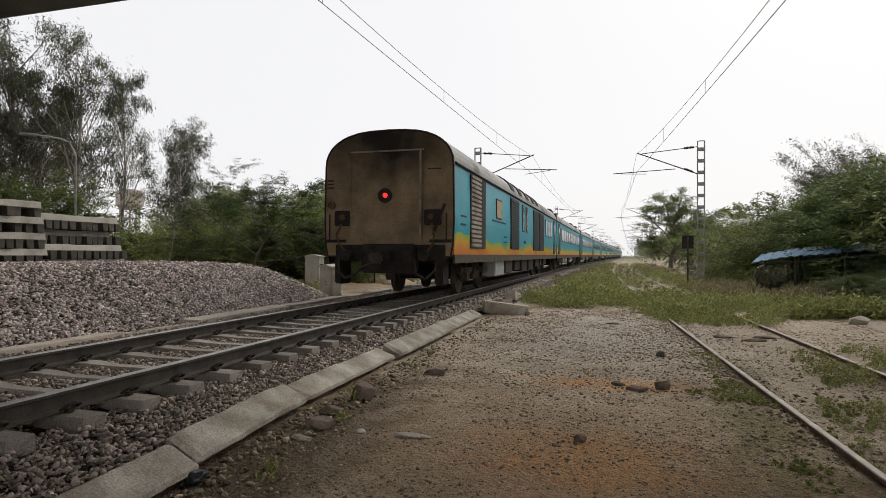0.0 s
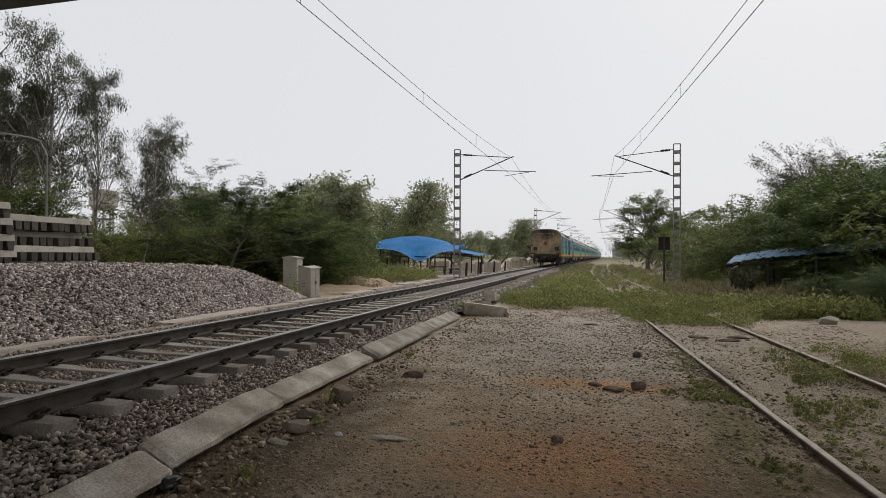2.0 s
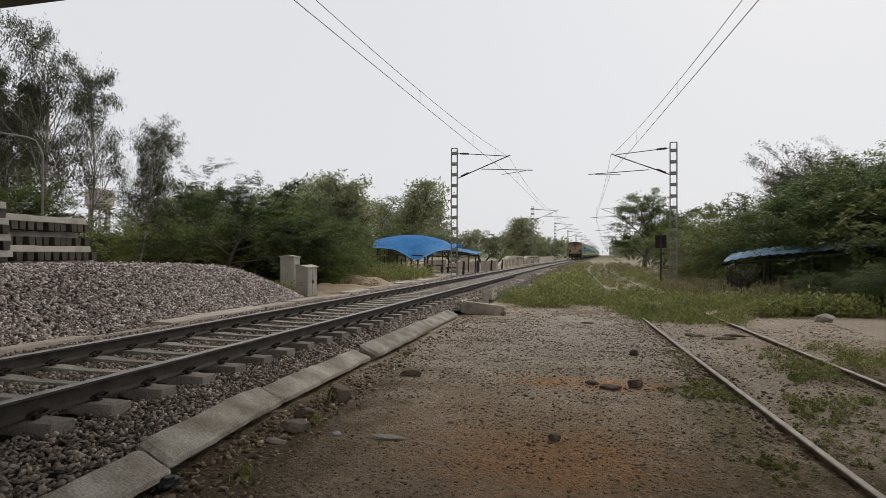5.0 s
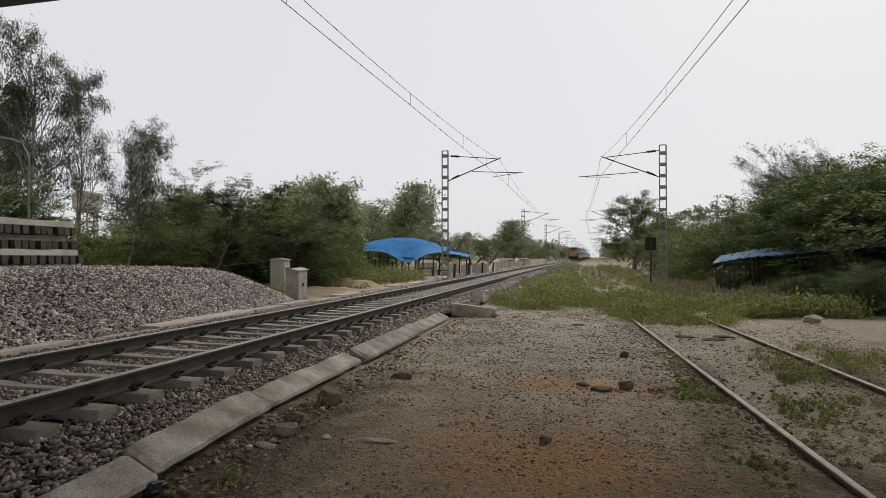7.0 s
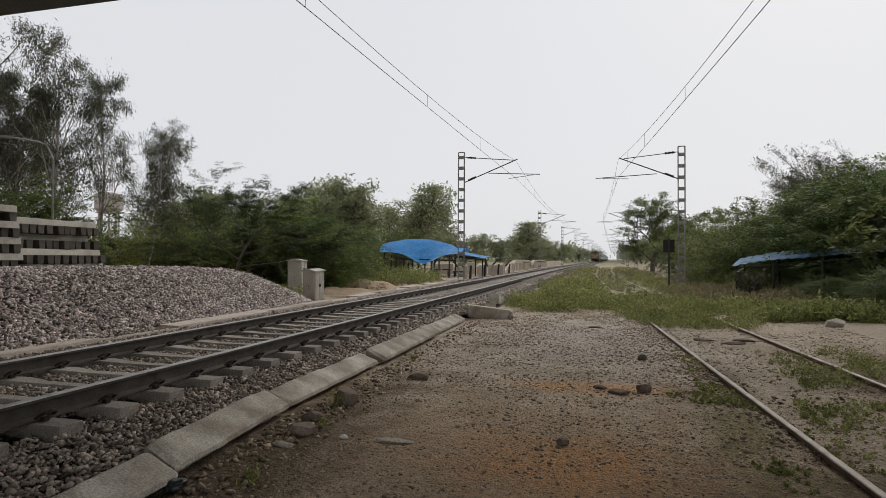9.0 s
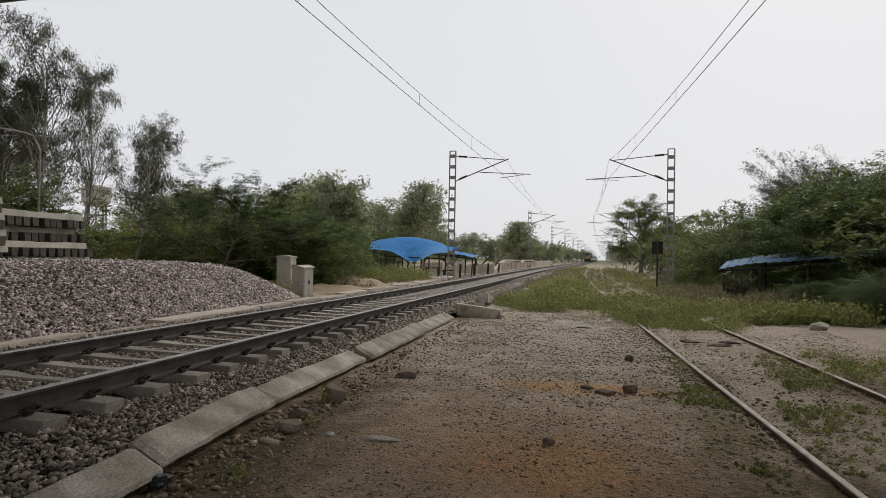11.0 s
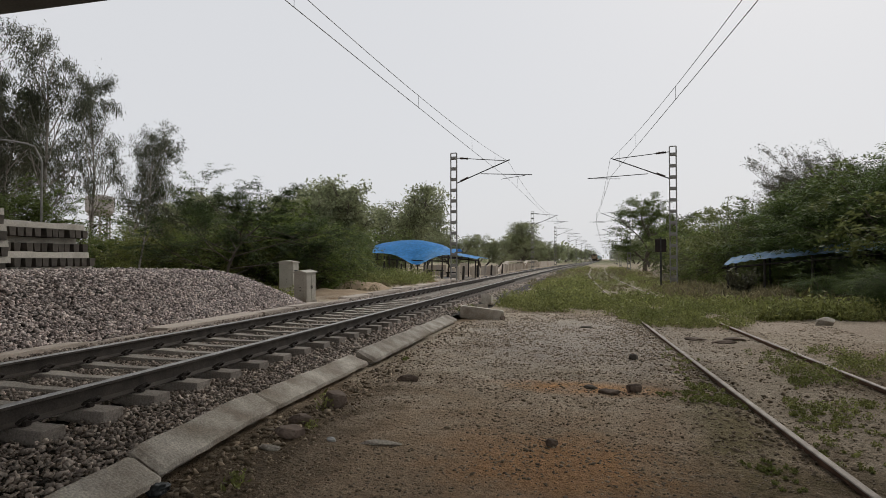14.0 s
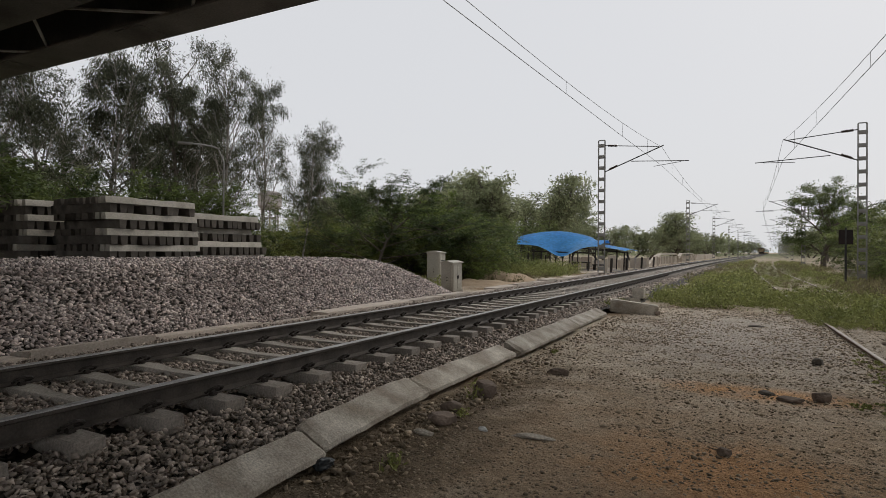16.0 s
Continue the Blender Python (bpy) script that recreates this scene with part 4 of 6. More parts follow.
def end_fittings(coach, mat):
    """The bare end of the last vehicle: gangway plate, frame, lamps, jumper boxes, hoses and coupler."""
    side, arc = shell_profile()
    full = [(HW - 0.06, 1.0), (HW, 1.3)] + side[1:] + arc
    ring = full + [(-x, z) for x, z in full[::-1][1:]]
    end = part("end_wall", prism(bmesh.new(), ring, 0.0, 0.06), mat, coach, "sooty cream end wall stained with rust")
    rim = bmesh.new()
    for (x0, z0), (x1, z1) in zip(ring, ring[1:] + ring[:1]):
        tube(rim, (x0 * 0.992, 0.0, z0), (x1 * 0.992, 0.0, z1), 0.022, 6)
    part("end_rim", rim, "soot", end)
    plate = part("gangway_plate", B(-0.92, 0.86, -0.045, 0.0, 1.36, 3.44, bevel=0.015), mat, end, "flat gangway blanking plate blackened by soot")
    part("plate_rail", B(-0.92, 0.9, -0.07, -0.04, 3.44, 3.475), "shutter", plate)
    part("plate_post", B(0.80, 0.85, -0.075, -0.045, 1.5, 3.44, bevel=0.01), "shutter", plate)
    part("plate_post", B(-0.93, -0.90, -0.065, -0.045, 1.4, 3.44), mat, plate)
    bm = T((-0.04, -0.09, 2.42), (-0.04, -0.04, 2.42), 0.17, 20)
    lamp = part("tail_lamp", bm, "soot", end, "round black tail-lamp housing with a red light")
    part("lens", T((-0.02, -0.115, 2.42), (-0.02, -0.085, 2.42), 0.055, 16), "red_lamp", lamp, "glowing red lens")
    for s in (-1, 1):
        j = part("jumper_box", B(s * 1.12 - 0.2, s * 1.12 + 0.2, -0.09, 0.0, 1.72, 2.08, bevel=0.02), "soot", end, "black jumper socket box")
        part("socket", T((s * 1.1, -0.16, 1.92), (s * 1.1, -0.08, 1.92), 0.07, 10), "rust", j)
        part("cable", chain(bmesh.new(), [(s * 1.12, -0.12, 1.75), (s * 1.2, -0.2, 1.5), (s * 1.16, -0.16, 1.3), (s * 1.0, -0.1, 1.1)], 0.03, 6), "rust", j)
        part("side_rail", T((s * 1.45, -0.07, 1.4), (s * 1.45, -0.07, 2.0), 0.018, 6), "soot", end)
        part("step_bar", B(s * 1.3 - 0.26, s * 1.3 + 0.26, -0.05, -0.02, 1.33, 1.40), "soot", end)
    part("side_lamp", T((-1.42, -0.07, 2.22), (-1.42, 0.0, 2.22), 0.09, 12), "rust", end)
    part("lever", T((1.15, -0.12, 1.5), (1.42, -0.1, 2.2), 0.035, 6), "soot", end)
    for k in range(3):
        part("stencil_bar", B(-1.55, -1.38, -0.012, 0.0, 2.62 + k * 0.085, 2.655 + k * 0.085), "ink", end)
    for s in (-1, 1):
        part("stencil_bar", B(0.98, 1.3, -0.012, 0.0, 2.5 + s * 0.5, 2.53 + s * 0.5), "ink", end)
    bm = bmesh.new()
    box(bm, -1.35, 1.45, -0.02, 0.3, 0.92, 1.32, bevel=0.04)
    box(bm, -0.62, 0.72, -0.12, 0.2, 0.62, 1.3, bevel=0.05)
    part("head_stock", bm, "under", coach, "black oily head stock")
    cp = part("coupler", B(-0.16, 0.16, -0.5, 0.1, 0.82, 1.12, bevel=0.04), "under", coach, "knuckle coupler")
    part("knuckle", B(-0.2, 0.1, -0.68, -0.45, 0.85, 1.09, bevel=0.05), "gear", cp)
    for s in (-1, 1):
        part("buffer", T((s * 0.95, -0.25, 1.02), (s * 0.95, 0.0, 1.02), 0.12, 14), "under", coach)
    hose = [(-1.12, -0.1, 1.15), (-1.16, -0.16, 0.85), (-1.12, -0.2, 0.62), (-0.95, -0.22, 0.5), (-0.75, -0.2, 0.58), (-0.55, -0.15, 0.76), (-0.3, -0.1, 0.85), (0.1, -0.1, 0.85)]
    part("brake_hose", chain(bmesh.new(), hose, 0.035, 8), "ink", coach, "hanging black brake hose")
    part("brake_hose", chain(bmesh.new(), [(0.7, -0.1, 0.95), (0.78, -0.2, 0.62), (1.0, -0.22, 0.5), (1.2, -0.15, 0.7), (1.25, -0.1, 1.0)], 0.03, 8), "ink", coach)
    for x in (-0.25, 0.2):
        part("hanging_chain", T((x, -0.15, 0.4), (x, -0.15, 0.75), 0.018, 6), "under", coach)
    for s in (-1, 1):
        part("guard", B(s * 1.25 - 0.1, s * 1.25 + 0.1, 0.0, 0.5, 0.35, 0.95, bevel=0.03), "under", coach)


def build_power_car():
    c = empty("power_car", label="teal generator coach with sooty cream end and red tail lamp", category="train coach", group="train coaches")
    coach_shell(c, 23.6)
    end_fittings(c, "coach_end")
    part("far_end", B(-1.5, 1.5, 23.54, 23.6, 1.1, 3.6), "soot", c)
    for s in (-1, 1):
        louvre_panel(c, s, 1.5, 2.7, 1.22, 3.08, "shutter", 0.115)
        # flat panel on the wall, its black colour stands for the doorway's shade
        part("door_shade_panel", B(s * HW - 0.01, s * HW + 0.03, 2.72, 3.25, 1.22, 3.08), "soot", c, "flat dark panel for the shade in the open door recess")
        window(c, s, 4.85, 5.65, 2.2, 2.72, "panel")
        louvre_panel(c, s, 7.3, 9.1, 1.25, 3.05, "louvre", 0.09)
        louvre_panel(c, s, 13.1, 14.9, 1.25, 3.05, "louvre", 0.09)
        louvre_panel(c, s, 15.1, 17.0, 1.25, 3.05, "louvre", 0.09)
        for y in (9.95, 10.95):
            window(c, s, y, y + 0.5, 2.0, 2.95)
        for y in (17.75, 18.85, 19.95):
            window(c, s, y, y + 0.6, 2.05, 2.85)
        coach_door(c, s, 21.8)
        for y, z, w, h in ((0.55, 1.95, 0.55, 0.05), (0.55, 1.75, 0.5, 0.05), (6.1, 1.45, 0.6, 0.04), (6.1, 1.62, 0.6, 0.04), (10.4, 1.5, 0.5, 0.12), (4.2, 2.05, 2.2, 0.05)):
            part("lettering_bar", B(s * HW - 0.004, s * HW + 0.024, y, y + w, z, z + h), "louvre", c)
    for y in (7.6, 9.4, 11.2, 13.0, 14.4):
        bm = bmesh.new()
        side, arc = shell_profile()
        ring = [(x * 1.01, z + 0.05) for x, z in arc]
        ring = ring + [(-x, z) for x, z in ring[::-1][1:]]
        prism(bm, ring + [(-1.2, 3.4), (1.2, 3.4)], y, y + 0.7)
        part("roof_vent", bm, "soot", c, "dark exhaust hood on the roof")
    for y in (4.3, 19.3):
        bogie(c, y)
    under_gear(c, 2)
    return c


def build_coach():
    c = empty("passenger_coach", label="teal passenger coach with orange band and dark windows", category="train coach", group="train coaches")
    coach_shell(c, 23.6)
    part("near_end", B(-1.58, 1.58, 0.0, 0.06, 1.1, 3.6), "soot", c)
    part("far_end", B(-1.58, 1.58, 23.54, 23.6, 1.1, 3.6), "soot", c)
    part("gangway", B(-0.6, 0.6, -0.45, 0.0, 1.1, 3.2, bevel=0.05), "ink", c, "black rubber gangway")
    for s in (-1, 1):
        coach_door(c, s, 0.9)
        coach_door(c, s, 21.85)
        for k in range(10):
            window(c, s, 3.0 + k * 1.84, 4.3 + k * 1.84, 2.0, 2.75)
        window(c, s, 2.1, 2.5, 2.3, 2.75)
    for y in (2.2, 20.2):
        part("roof_unit", B(-1.0, 1.0, y, y + 1.6, 3.85, 4.1, bevel=0.08), "soot", c, "air-conditioning unit on the roof")
    for y in (4.3, 19.3):
        bogie(c, y)
    under_gear(c, 7)
    return c


TRAIN = [build_power_car(), build_coach()]
TRAIN += [copy_thing(TRAIN[1], pose(0, 0, 0)) for _ in range(12)]


# ---- trees ----
def polar(bearing, r):
    """Ground place at a bearing in degrees to the left of the line, r metres from the viewer."""
    return -r * math.sin(radians(bearing)), r * math.cos(radians(bearing))


class Growth:
    """Limbs as tapered tubes and leaf points, grown by recursion."""

    def __init__(self, seed):
        self.rng = np.random.default_rng(seed)
        self.v, self.f, self.n = [], [], 0
        self.tips = []

    def limb(self, pts, radii, sides=6):
        rings = []
        for i, (p, r) in enumerate(zip(pts, radii)):
            d = pts[min(i + 1, len(pts) - 1)] - pts[max(i - 1, 0)]
            d = d / (np.linalg.norm(d) + 1e-9)
            a = np.cross(d, (0.31, 0.95, 0.05))
            a /= np.linalg.norm(a) + 1e-9
            b = np.cross(d, a)
            ang = np.arange(sides) / sides * 2 * np.pi
            self.v.append(p + r * (np.cos(ang)[:, None] * a + np.sin(ang)[:, None] * b))
            rings.append(self.n + np.arange(sides))
            self.n += sides
        for r0, r1 in zip(rings, rings[1:]):
            self.f.append(np.stack([r0, np.roll(r0, -1), np.roll(r1, -1), r1], 1))

    def grow(self, p, d, length, r, level, style):
        rng = self.rng
        k = 5
        pts, dirs = [np.array(p, float)], []
        d = np.array(d, float)
        for i in range(k):
            d = d + rng.normal(0, style["bend"], 3) + np.array([0, 0, style["lift"][min(level, len(style["lift"]) - 1)]])
            d /= np.linalg.norm(d)
            dirs.append(d)
            pts.append(pts[-1] + d * length / k)
        radii = np.linspace(r, r * 0.42, k + 1)
        if r > style["thin"]:
            self.limb(pts, radii, 7 if level == 0 else 5)
        last = level >= style["levels"]
        if level >= style["levels"] - 1:
            for i in range(1 if last else 3, k + 1):
                self.tips.append((pts[i], dirs[i - 1], last))
        if last:
            return
        count = style["kids"][level]
        for j in range(count):
            if level == style["levels"] - 1 and rng.random() < style.get("gap", 0):
                continue
            if level == style["levels"] - 2 and rng.random() < style.get("gap", 0) * 0.6:
                continue
            t = style["start"][level] + (1 - style["start"][level]) * (j + rng.uniform(0.2, 0.9)) / count
            i = min(int(t * k), k - 1)
            q = pts[i] + (pts[i + 1] - pts[i]) * (t * k - i)
            az = rng.uniform(0, 6.283) if level else j * 2.4 + rng.uniform(-0.5, 0.5)
            spread = radians(style["angle"][level] + rng.normal(0, 9))
            a = np.cross(dirs[i], (0.2, 0.3, 0.93) if abs(dirs[i][2]) < 0.9 else (1, 0.1, 0))
            a /= np.linalg.norm(a)
            b = np.cross(dirs[i], a)
            nd = dirs[i] * math.cos(spread) + (a * math.cos(az) + b * math.sin(az)) * math.sin(spread)
            self.grow(q, nd, length * style["ratio"][level] * rng.uniform(0.7, 1.25) * (1.15 - 0.45 * t * style.get("taper", 1)), radii[i] * 0.55, level + 1, style)


def leaf_mesh(name, tips, per, size, wide, droop, scatter, seed, mat, keep=1.0, flat=0.0, clump=None):
    """Leaves as lens-shaped quads round the tips of the limbs; flat lays them level in sprays, clump (scale, threshold) opens gaps between tufts."""
    rng = np.random.default_rng(seed)
    if clump:
        tips = [t for t in tips if noise.noise(Vector(t[0]) * clump[0] + Vector((seed, 0, 0))) > clump[1]]
    P = np.array([t[0] for t in tips])
    D = np.array([t[1] for t in tips])
    n = len(P) * per
    idx = np.repeat(np.arange(len(P)), per)
    if keep < 1:
        some = rng.random(n) < keep
        idx, n = idx[some], int(some.sum())
    c = P[idx] + rng.normal(0, scatter, (n, 3)) * np.array([1, 1, 0.7 - 0.4 * flat])
    d = D[idx] * 0.9 + rng.normal(0, 0.55, (n, 3)) + np.array([0, 0, -droop])
    d[:, 2] *= 1 - 0.7 * flat
    d /= np.linalg.norm(d, axis=1)[:, None]
    up = rng.normal(0, 1, (n, 3)) * (1 - flat * 0.75) + np.array([0, 0, 1.6 * flat])
    s = np.cross(d, up)
    s /= np.linalg.norm(s, axis=1)[:, None] + 1e-9
    l = size * rng.uniform(0.6, 1.4, (n, 1))
    w = wide * rng.uniform(0.7, 1.3, (n, 1))
    v = np.stack([c - d * l / 2, c + s * w / 2 - d * l * 0.05, c + d * l / 2, c - s * w / 2 - d * l * 0.05], 1).reshape(-1, 3)
    return array_mesh(name, v, np.arange(4 * n).reshape(-1, 4), mat)


EUC = dict(levels=3, kids=[15, 6, 5], start=[0.3, 0.25, 0.2], angle=[36, 42, 48], ratio=[0.36, 0.5, 0.55], bend=0.07, lift=[0.03, 0.07, 0.0, -0.06], thin=0.008, gap=0.25)
ACACIA = dict(levels=3, kids=[9, 7, 6], start=[0.2, 0.25, 0.2], angle=[56, 50, 45], ratio=[0.75, 0.55, 0.5], bend=0.12, lift=[0.0, 0.02, -0.03, -0.06], thin=0.006, taper=0.8, gap=0.25)
UMBRELLA = dict(levels=3, kids=[15, 7, 6], start=[0.22, 0.3, 0.2], angle=[70, 40, 40], ratio=[0.85, 0.5, 0.5], bend=0.11, lift=[0.0, 0.03, -0.01, -0.05], thin=0.005, taper=0.75, gap=0.0)
BUSH = dict(levels=3, kids=[10, 8, 6], start=[0.05, 0.15, 0.2], angle=[52, 52, 48], ratio=[0.72, 0.55, 0.5], bend=0.13, lift=[0.0, 0.0, -0.05, -0.09], thin=0.007, taper=0.55, gap=0.35)
ROUND = dict(levels=3, kids=[10, 7, 6], start=[0.22, 0.3, 0.2], angle=[50, 48, 45], ratio=[0.62, 0.5, 0.5], bend=0.1, lift=[0.0, 0.06, 0.0, -0.03], thin=0.03, taper=0.7)
BARE = dict(levels=3, kids=[8, 7, 6], start=[0.3, 0.2, 0.2], angle=[36, 34, 32], ratio=[0.62, 0.6, 0.55], bend=0.07, lift=[0.0, 0.05, 0.04, 0.03], thin=0.004, taper=0.6)


def tree_meshes(name, style, seed, height, radius, stems, per, size, wide, droop, scatter, bark, leaf, keep=1.0, lean=0.06, flat=0.0, clump=None):
    g = Growth(seed)
    for k in range(stems):
        a = g.rng.uniform(0, 6.283)
        tilt = lean if stems == 1 else g.rng.uniform(0.15, 0.75)
        o = np.array([math.cos(a), math.sin(a), 0]) * (0 if stems == 1 else 0.3)
        g.grow(o + (0, 0, -0.3), (math.cos(a) * tilt, math.sin(a) * tilt, 1), height * (0.8 if stems == 1 else 0.62), radius, 0, style)
    wood = array_mesh(name + "_wood", np.concatenate(g.v), np.concatenate(g.f), bark)
    wood.shade_smooth()
    return wood, leaf_mesh(name + "_leaves", g.tips, per, size, wide, droop, scatter, seed + 50, leaf, keep, flat, clump)


KINDS = {
    "euc_a": tree_meshes("euc", EUC, 3, 16.0, 0.17, 1, 11, 0.25, 0.055, 1.3, 0.26, "pale_bark", "leaf_euc", clump=(0.6, -0.1)),
    "euc_b": tree_meshes("euc", EUC, 8, 16.0, 0.15, 1, 11, 0.25, 0.055, 1.3, 0.28, "bark", "leaf_euc", clump=(0.6, -0.08)),
    "euc_c": tree_meshes("euc", EUC, 14, 16.0, 0.16, 1, 11, 0.25, 0.055, 1.3, 0.28, "pale_bark", "leaf_euc", clump=(0.6, -0.1)),
    "euc_thin": tree_meshes("euc", EUC, 23, 16.0, 0.13, 1, 7, 0.25, 0.055, 1.3, 0.26, "pale_bark", "leaf_euc", lean=0.3, clump=(0.7, -0.2)),
    "acacia_a": tree_meshes("acacia", UMBRELLA, 31, 6.0, 0.085, 1, 24, 0.11, 0.042, 0.0, 0.11, "bark", "leaf_umbrella", flat=0.9, clump=(1.1, -0.3)),
    "acacia_b": tree_meshes("acacia", ACACIA, 36, 6.0, 0.09, 2, 9, 0.15, 0.055, 0.1, 0.08, "bark", "leaf_acacia", flat=0.7, clump=(1.2, -0.1)),
    "acacia_d": tree_meshes("acacia", ACACIA, 38, 6.0, 0.09, 3, 22, 0.095, 0.038, 0.05, 0.13, "bark", "leaf_deep", flat=0.85, clump=(0.8, -0.42)),
    "bush_a": tree_meshes("bush", BUSH, 41, 5.0, 0.06, 4, 7, 0.14, 0.055, 0.15, 0.09, "bark", "leaf_acacia", flat=0.7, clump=(1.3, -0.08)),
    "bush_b": tree_meshes("bush", BUSH, 47, 5.0, 0.06, 4, 7, 0.14, 0.055, 0.15, 0.09, "bark", "leaf_mid", flat=0.6, clump=(1.2, -0.08)),
    "bush_c": tree_meshes("bush", BUSH, 53, 5.0, 0.06, 4, 7, 0.14, 0.055, 0.15, 0.09, "bark", "leaf_dark", flat=0.7, clump=(1.3, -0.08)),
    "bush_y": tree_meshes("bush", BUSH, 59, 5.0, 0.06, 4, 7, 0.14, 0.055, 0.15, 0.09, "bark", "leaf_yellow", flat=0.6, clump=(1.3, -0.08)),
    "bush_f": tree_meshes("bush", BUSH, 55, 5.0, 0.06, 4, 16, 0.095, 0.038, 0.1, 0.12, "bark", "leaf_deep", flat=0.85, clump=(1.1, -0.28)),
    "round": tree_meshes("round", ROUND, 61, 9.0, 0.28, 1, 14, 0.20, 0.09, 0.2, 0.25, "bark", "leaf_dark", flat=0.4, clump=(0.7, -0.3)),
    "bare": tree_meshes("bare", BARE, 67, 8.0, 0.17, 1, 9, 0.12, 0.05, 0.1, 0.14, "bark", "leaf_dry", clump=(0.9, -0.3)),
    "far_a": tree_meshes("far", ROUND, 71, 9.0, 0.2, 2, 5, 0.26, 0.11, 0.3, 0.28, "bark", "leaf_far_hazed", flat=0.4, clump=(0.7, -0.15)),
    "far_b": tree_meshes("far", EUC, 77, 10.0, 0.15, 2, 3, 0.26, 0.10, 0.6, 0.30, "bark", "leaf_far_hazed", flat=0.2, clump=(0.8, -0.15)),
}
HEIGHTS = {k: max(v.co.z for v in KINDS[k][1].vertices) for k in KINDS}
TREE_LABELS = {
    "euc": ("tall eucalyptus with a slim trunk and sparse grey-green leaves", "eucalyptus tree"),
    "aca": ("spreading acacia with dark feathery foliage", "acacia tree"),
    "bus": ("dense green acacia thicket reaching the ground", "bush"),
    "rou": ("round-crowned dark green tree with a forked trunk", "tree"),
    "bar": ("nearly bare twiggy tree above the thicket", "tree"),
    "far": ("hazy green tree in the distance", "tree"),
}
tree_rng = random.Random(17)


def plant(kind, x, y, height, wide=1.0, spin=None, base=None):
    wood, leaves = KINDS[kind]
    s = height / HEIGHTS[kind]
    label, cat = TREE_LABELS[kind[:3]]
    name = cat.replace(" ", "_")
    z = (0.12 if x < -7 else 0.05) if base is None else base
    t = empty(name, label=label, category=cat, group=cat + "s")
    t.matrix_basis = pose(x, y, z, 0, 0, tree_rng.uniform(0, 360) if spin is None else spin)
    t.scale = (s * wide, s * wide, s)
    part("trunk", wood, "", t)
    part("crown", leaves, "", t)
    return t


# eucalyptus stand: bearing, range, height, kind, width
for b, r, h, k, w in ((45.5, 43, 14.6, "euc_c", 0.6), (49.0, 45, 17.4, "euc_a", 0.7), (51.6, 46, 18.2, "euc_b", 0.9), (51.4, 49, 14.0, "euc_c", 1.0), (53.6, 52, 15.5, "euc_b", 0.9), (56.0, 47, 16.8, "euc_c", 0.9),
                      (58.6, 46, 15.5, "euc_a", 1.0), (61.5, 44, 14.5, "euc_a", 1.0), (64.5, 47, 17, "euc_c", 1.1), (68, 45, 15, "euc_b", 1.0), (72, 47, 16, "euc_a", 1.0),
                      (42.7, 50, 11.6, "euc_thin", 0.8), (49.0, 62, 13, "euc_c", 1.0), (50.2, 60, 13, "euc_a", 1.0), (55, 63, 14.5, "euc_b", 1.1), (60, 60, 14, "euc_c", 1.1), (65.5, 60, 14, "euc_a", 1.2)):
    plant(k, *polar(b, r), h, w)
plant("euc_thin", *polar(41.9, 25), 6.8, 0.75, spin=200)
plant("acacia_a", *polar(34.6, 25.5), 5.5, 1.3)
# scrub below the eucalyptus and along the fence
for b, r, h, k, w in ((70, 36, 4.6, "bush_c", 1.3), (66, 34, 4.8, "bush_c", 1.2), (67, 26, 6.2, "bush_c", 1.1), (63.5, 39, 7.5, "acacia_a", 1.0), (60.5, 41, 7.0, "far_b", 1.0), (62, 36, 3.6, "bush_a", 1.2), (58, 37, 3.6, "bush_b", 1.2), (54, 38, 3.4, "bush_c", 1.3), (50.5, 37, 3.4, "bush_b", 1.2),
                      (47.5, 38, 3.0, "bush_a", 1.3), (55.5, 41, 6.5, "acacia_a", 1.2), (52, 42, 6.0, "bush_c", 1.2), (49.3, 40, 5.2, "bush_c", 1.1), (58.5, 40, 6.0, "bush_c", 1.2), (44.5, 34, 2.9, "bush_c", 1.2), (42.5, 38, 3.2, "bush_y", 1.2), (40, 33, 3.6, "bush_y", 1.2), (38.6, 30, 2.8, "bush_y", 1.2), (35, 32, 3.6, "bush_b", 1.2),
                      (33.0, 30, 3.9, "bush_a", 1.1), (31.2, 29, 4.5, "acacia_b", 1.0), (30.0, 29, 3.3, "bush_y", 1.2), (28.0, 31, 3.6, "bush_a", 1.2), (26.0, 33, 3.5, "bush_y", 1.1), (27.2, 36, 4.2, "acacia_b", 1.1), (26.2, 39, 3.8, "bush_c", 1.1),
                      (25.4, 47, 4.0, "bush_b", 1.2), (21.0, 56, 4.6, "bush_a", 1.2), (19.8, 52, 4.2, "bush_c", 1.2), (27.0, 26, 2.4, "bush_a", 1.2), (25.2, 28, 1.8, "bush_b", 1.3), (23.6, 33, 1.7, "bush_a", 1.4), (19.0, 37, 0.85, "bush_b", 2.2), (20.8, 36, 0.9, "bush_a", 2.2), (17.2, 37, 0.7, "bush_b", 2.0)):
    plant(k, *polar(b, r), h, w)
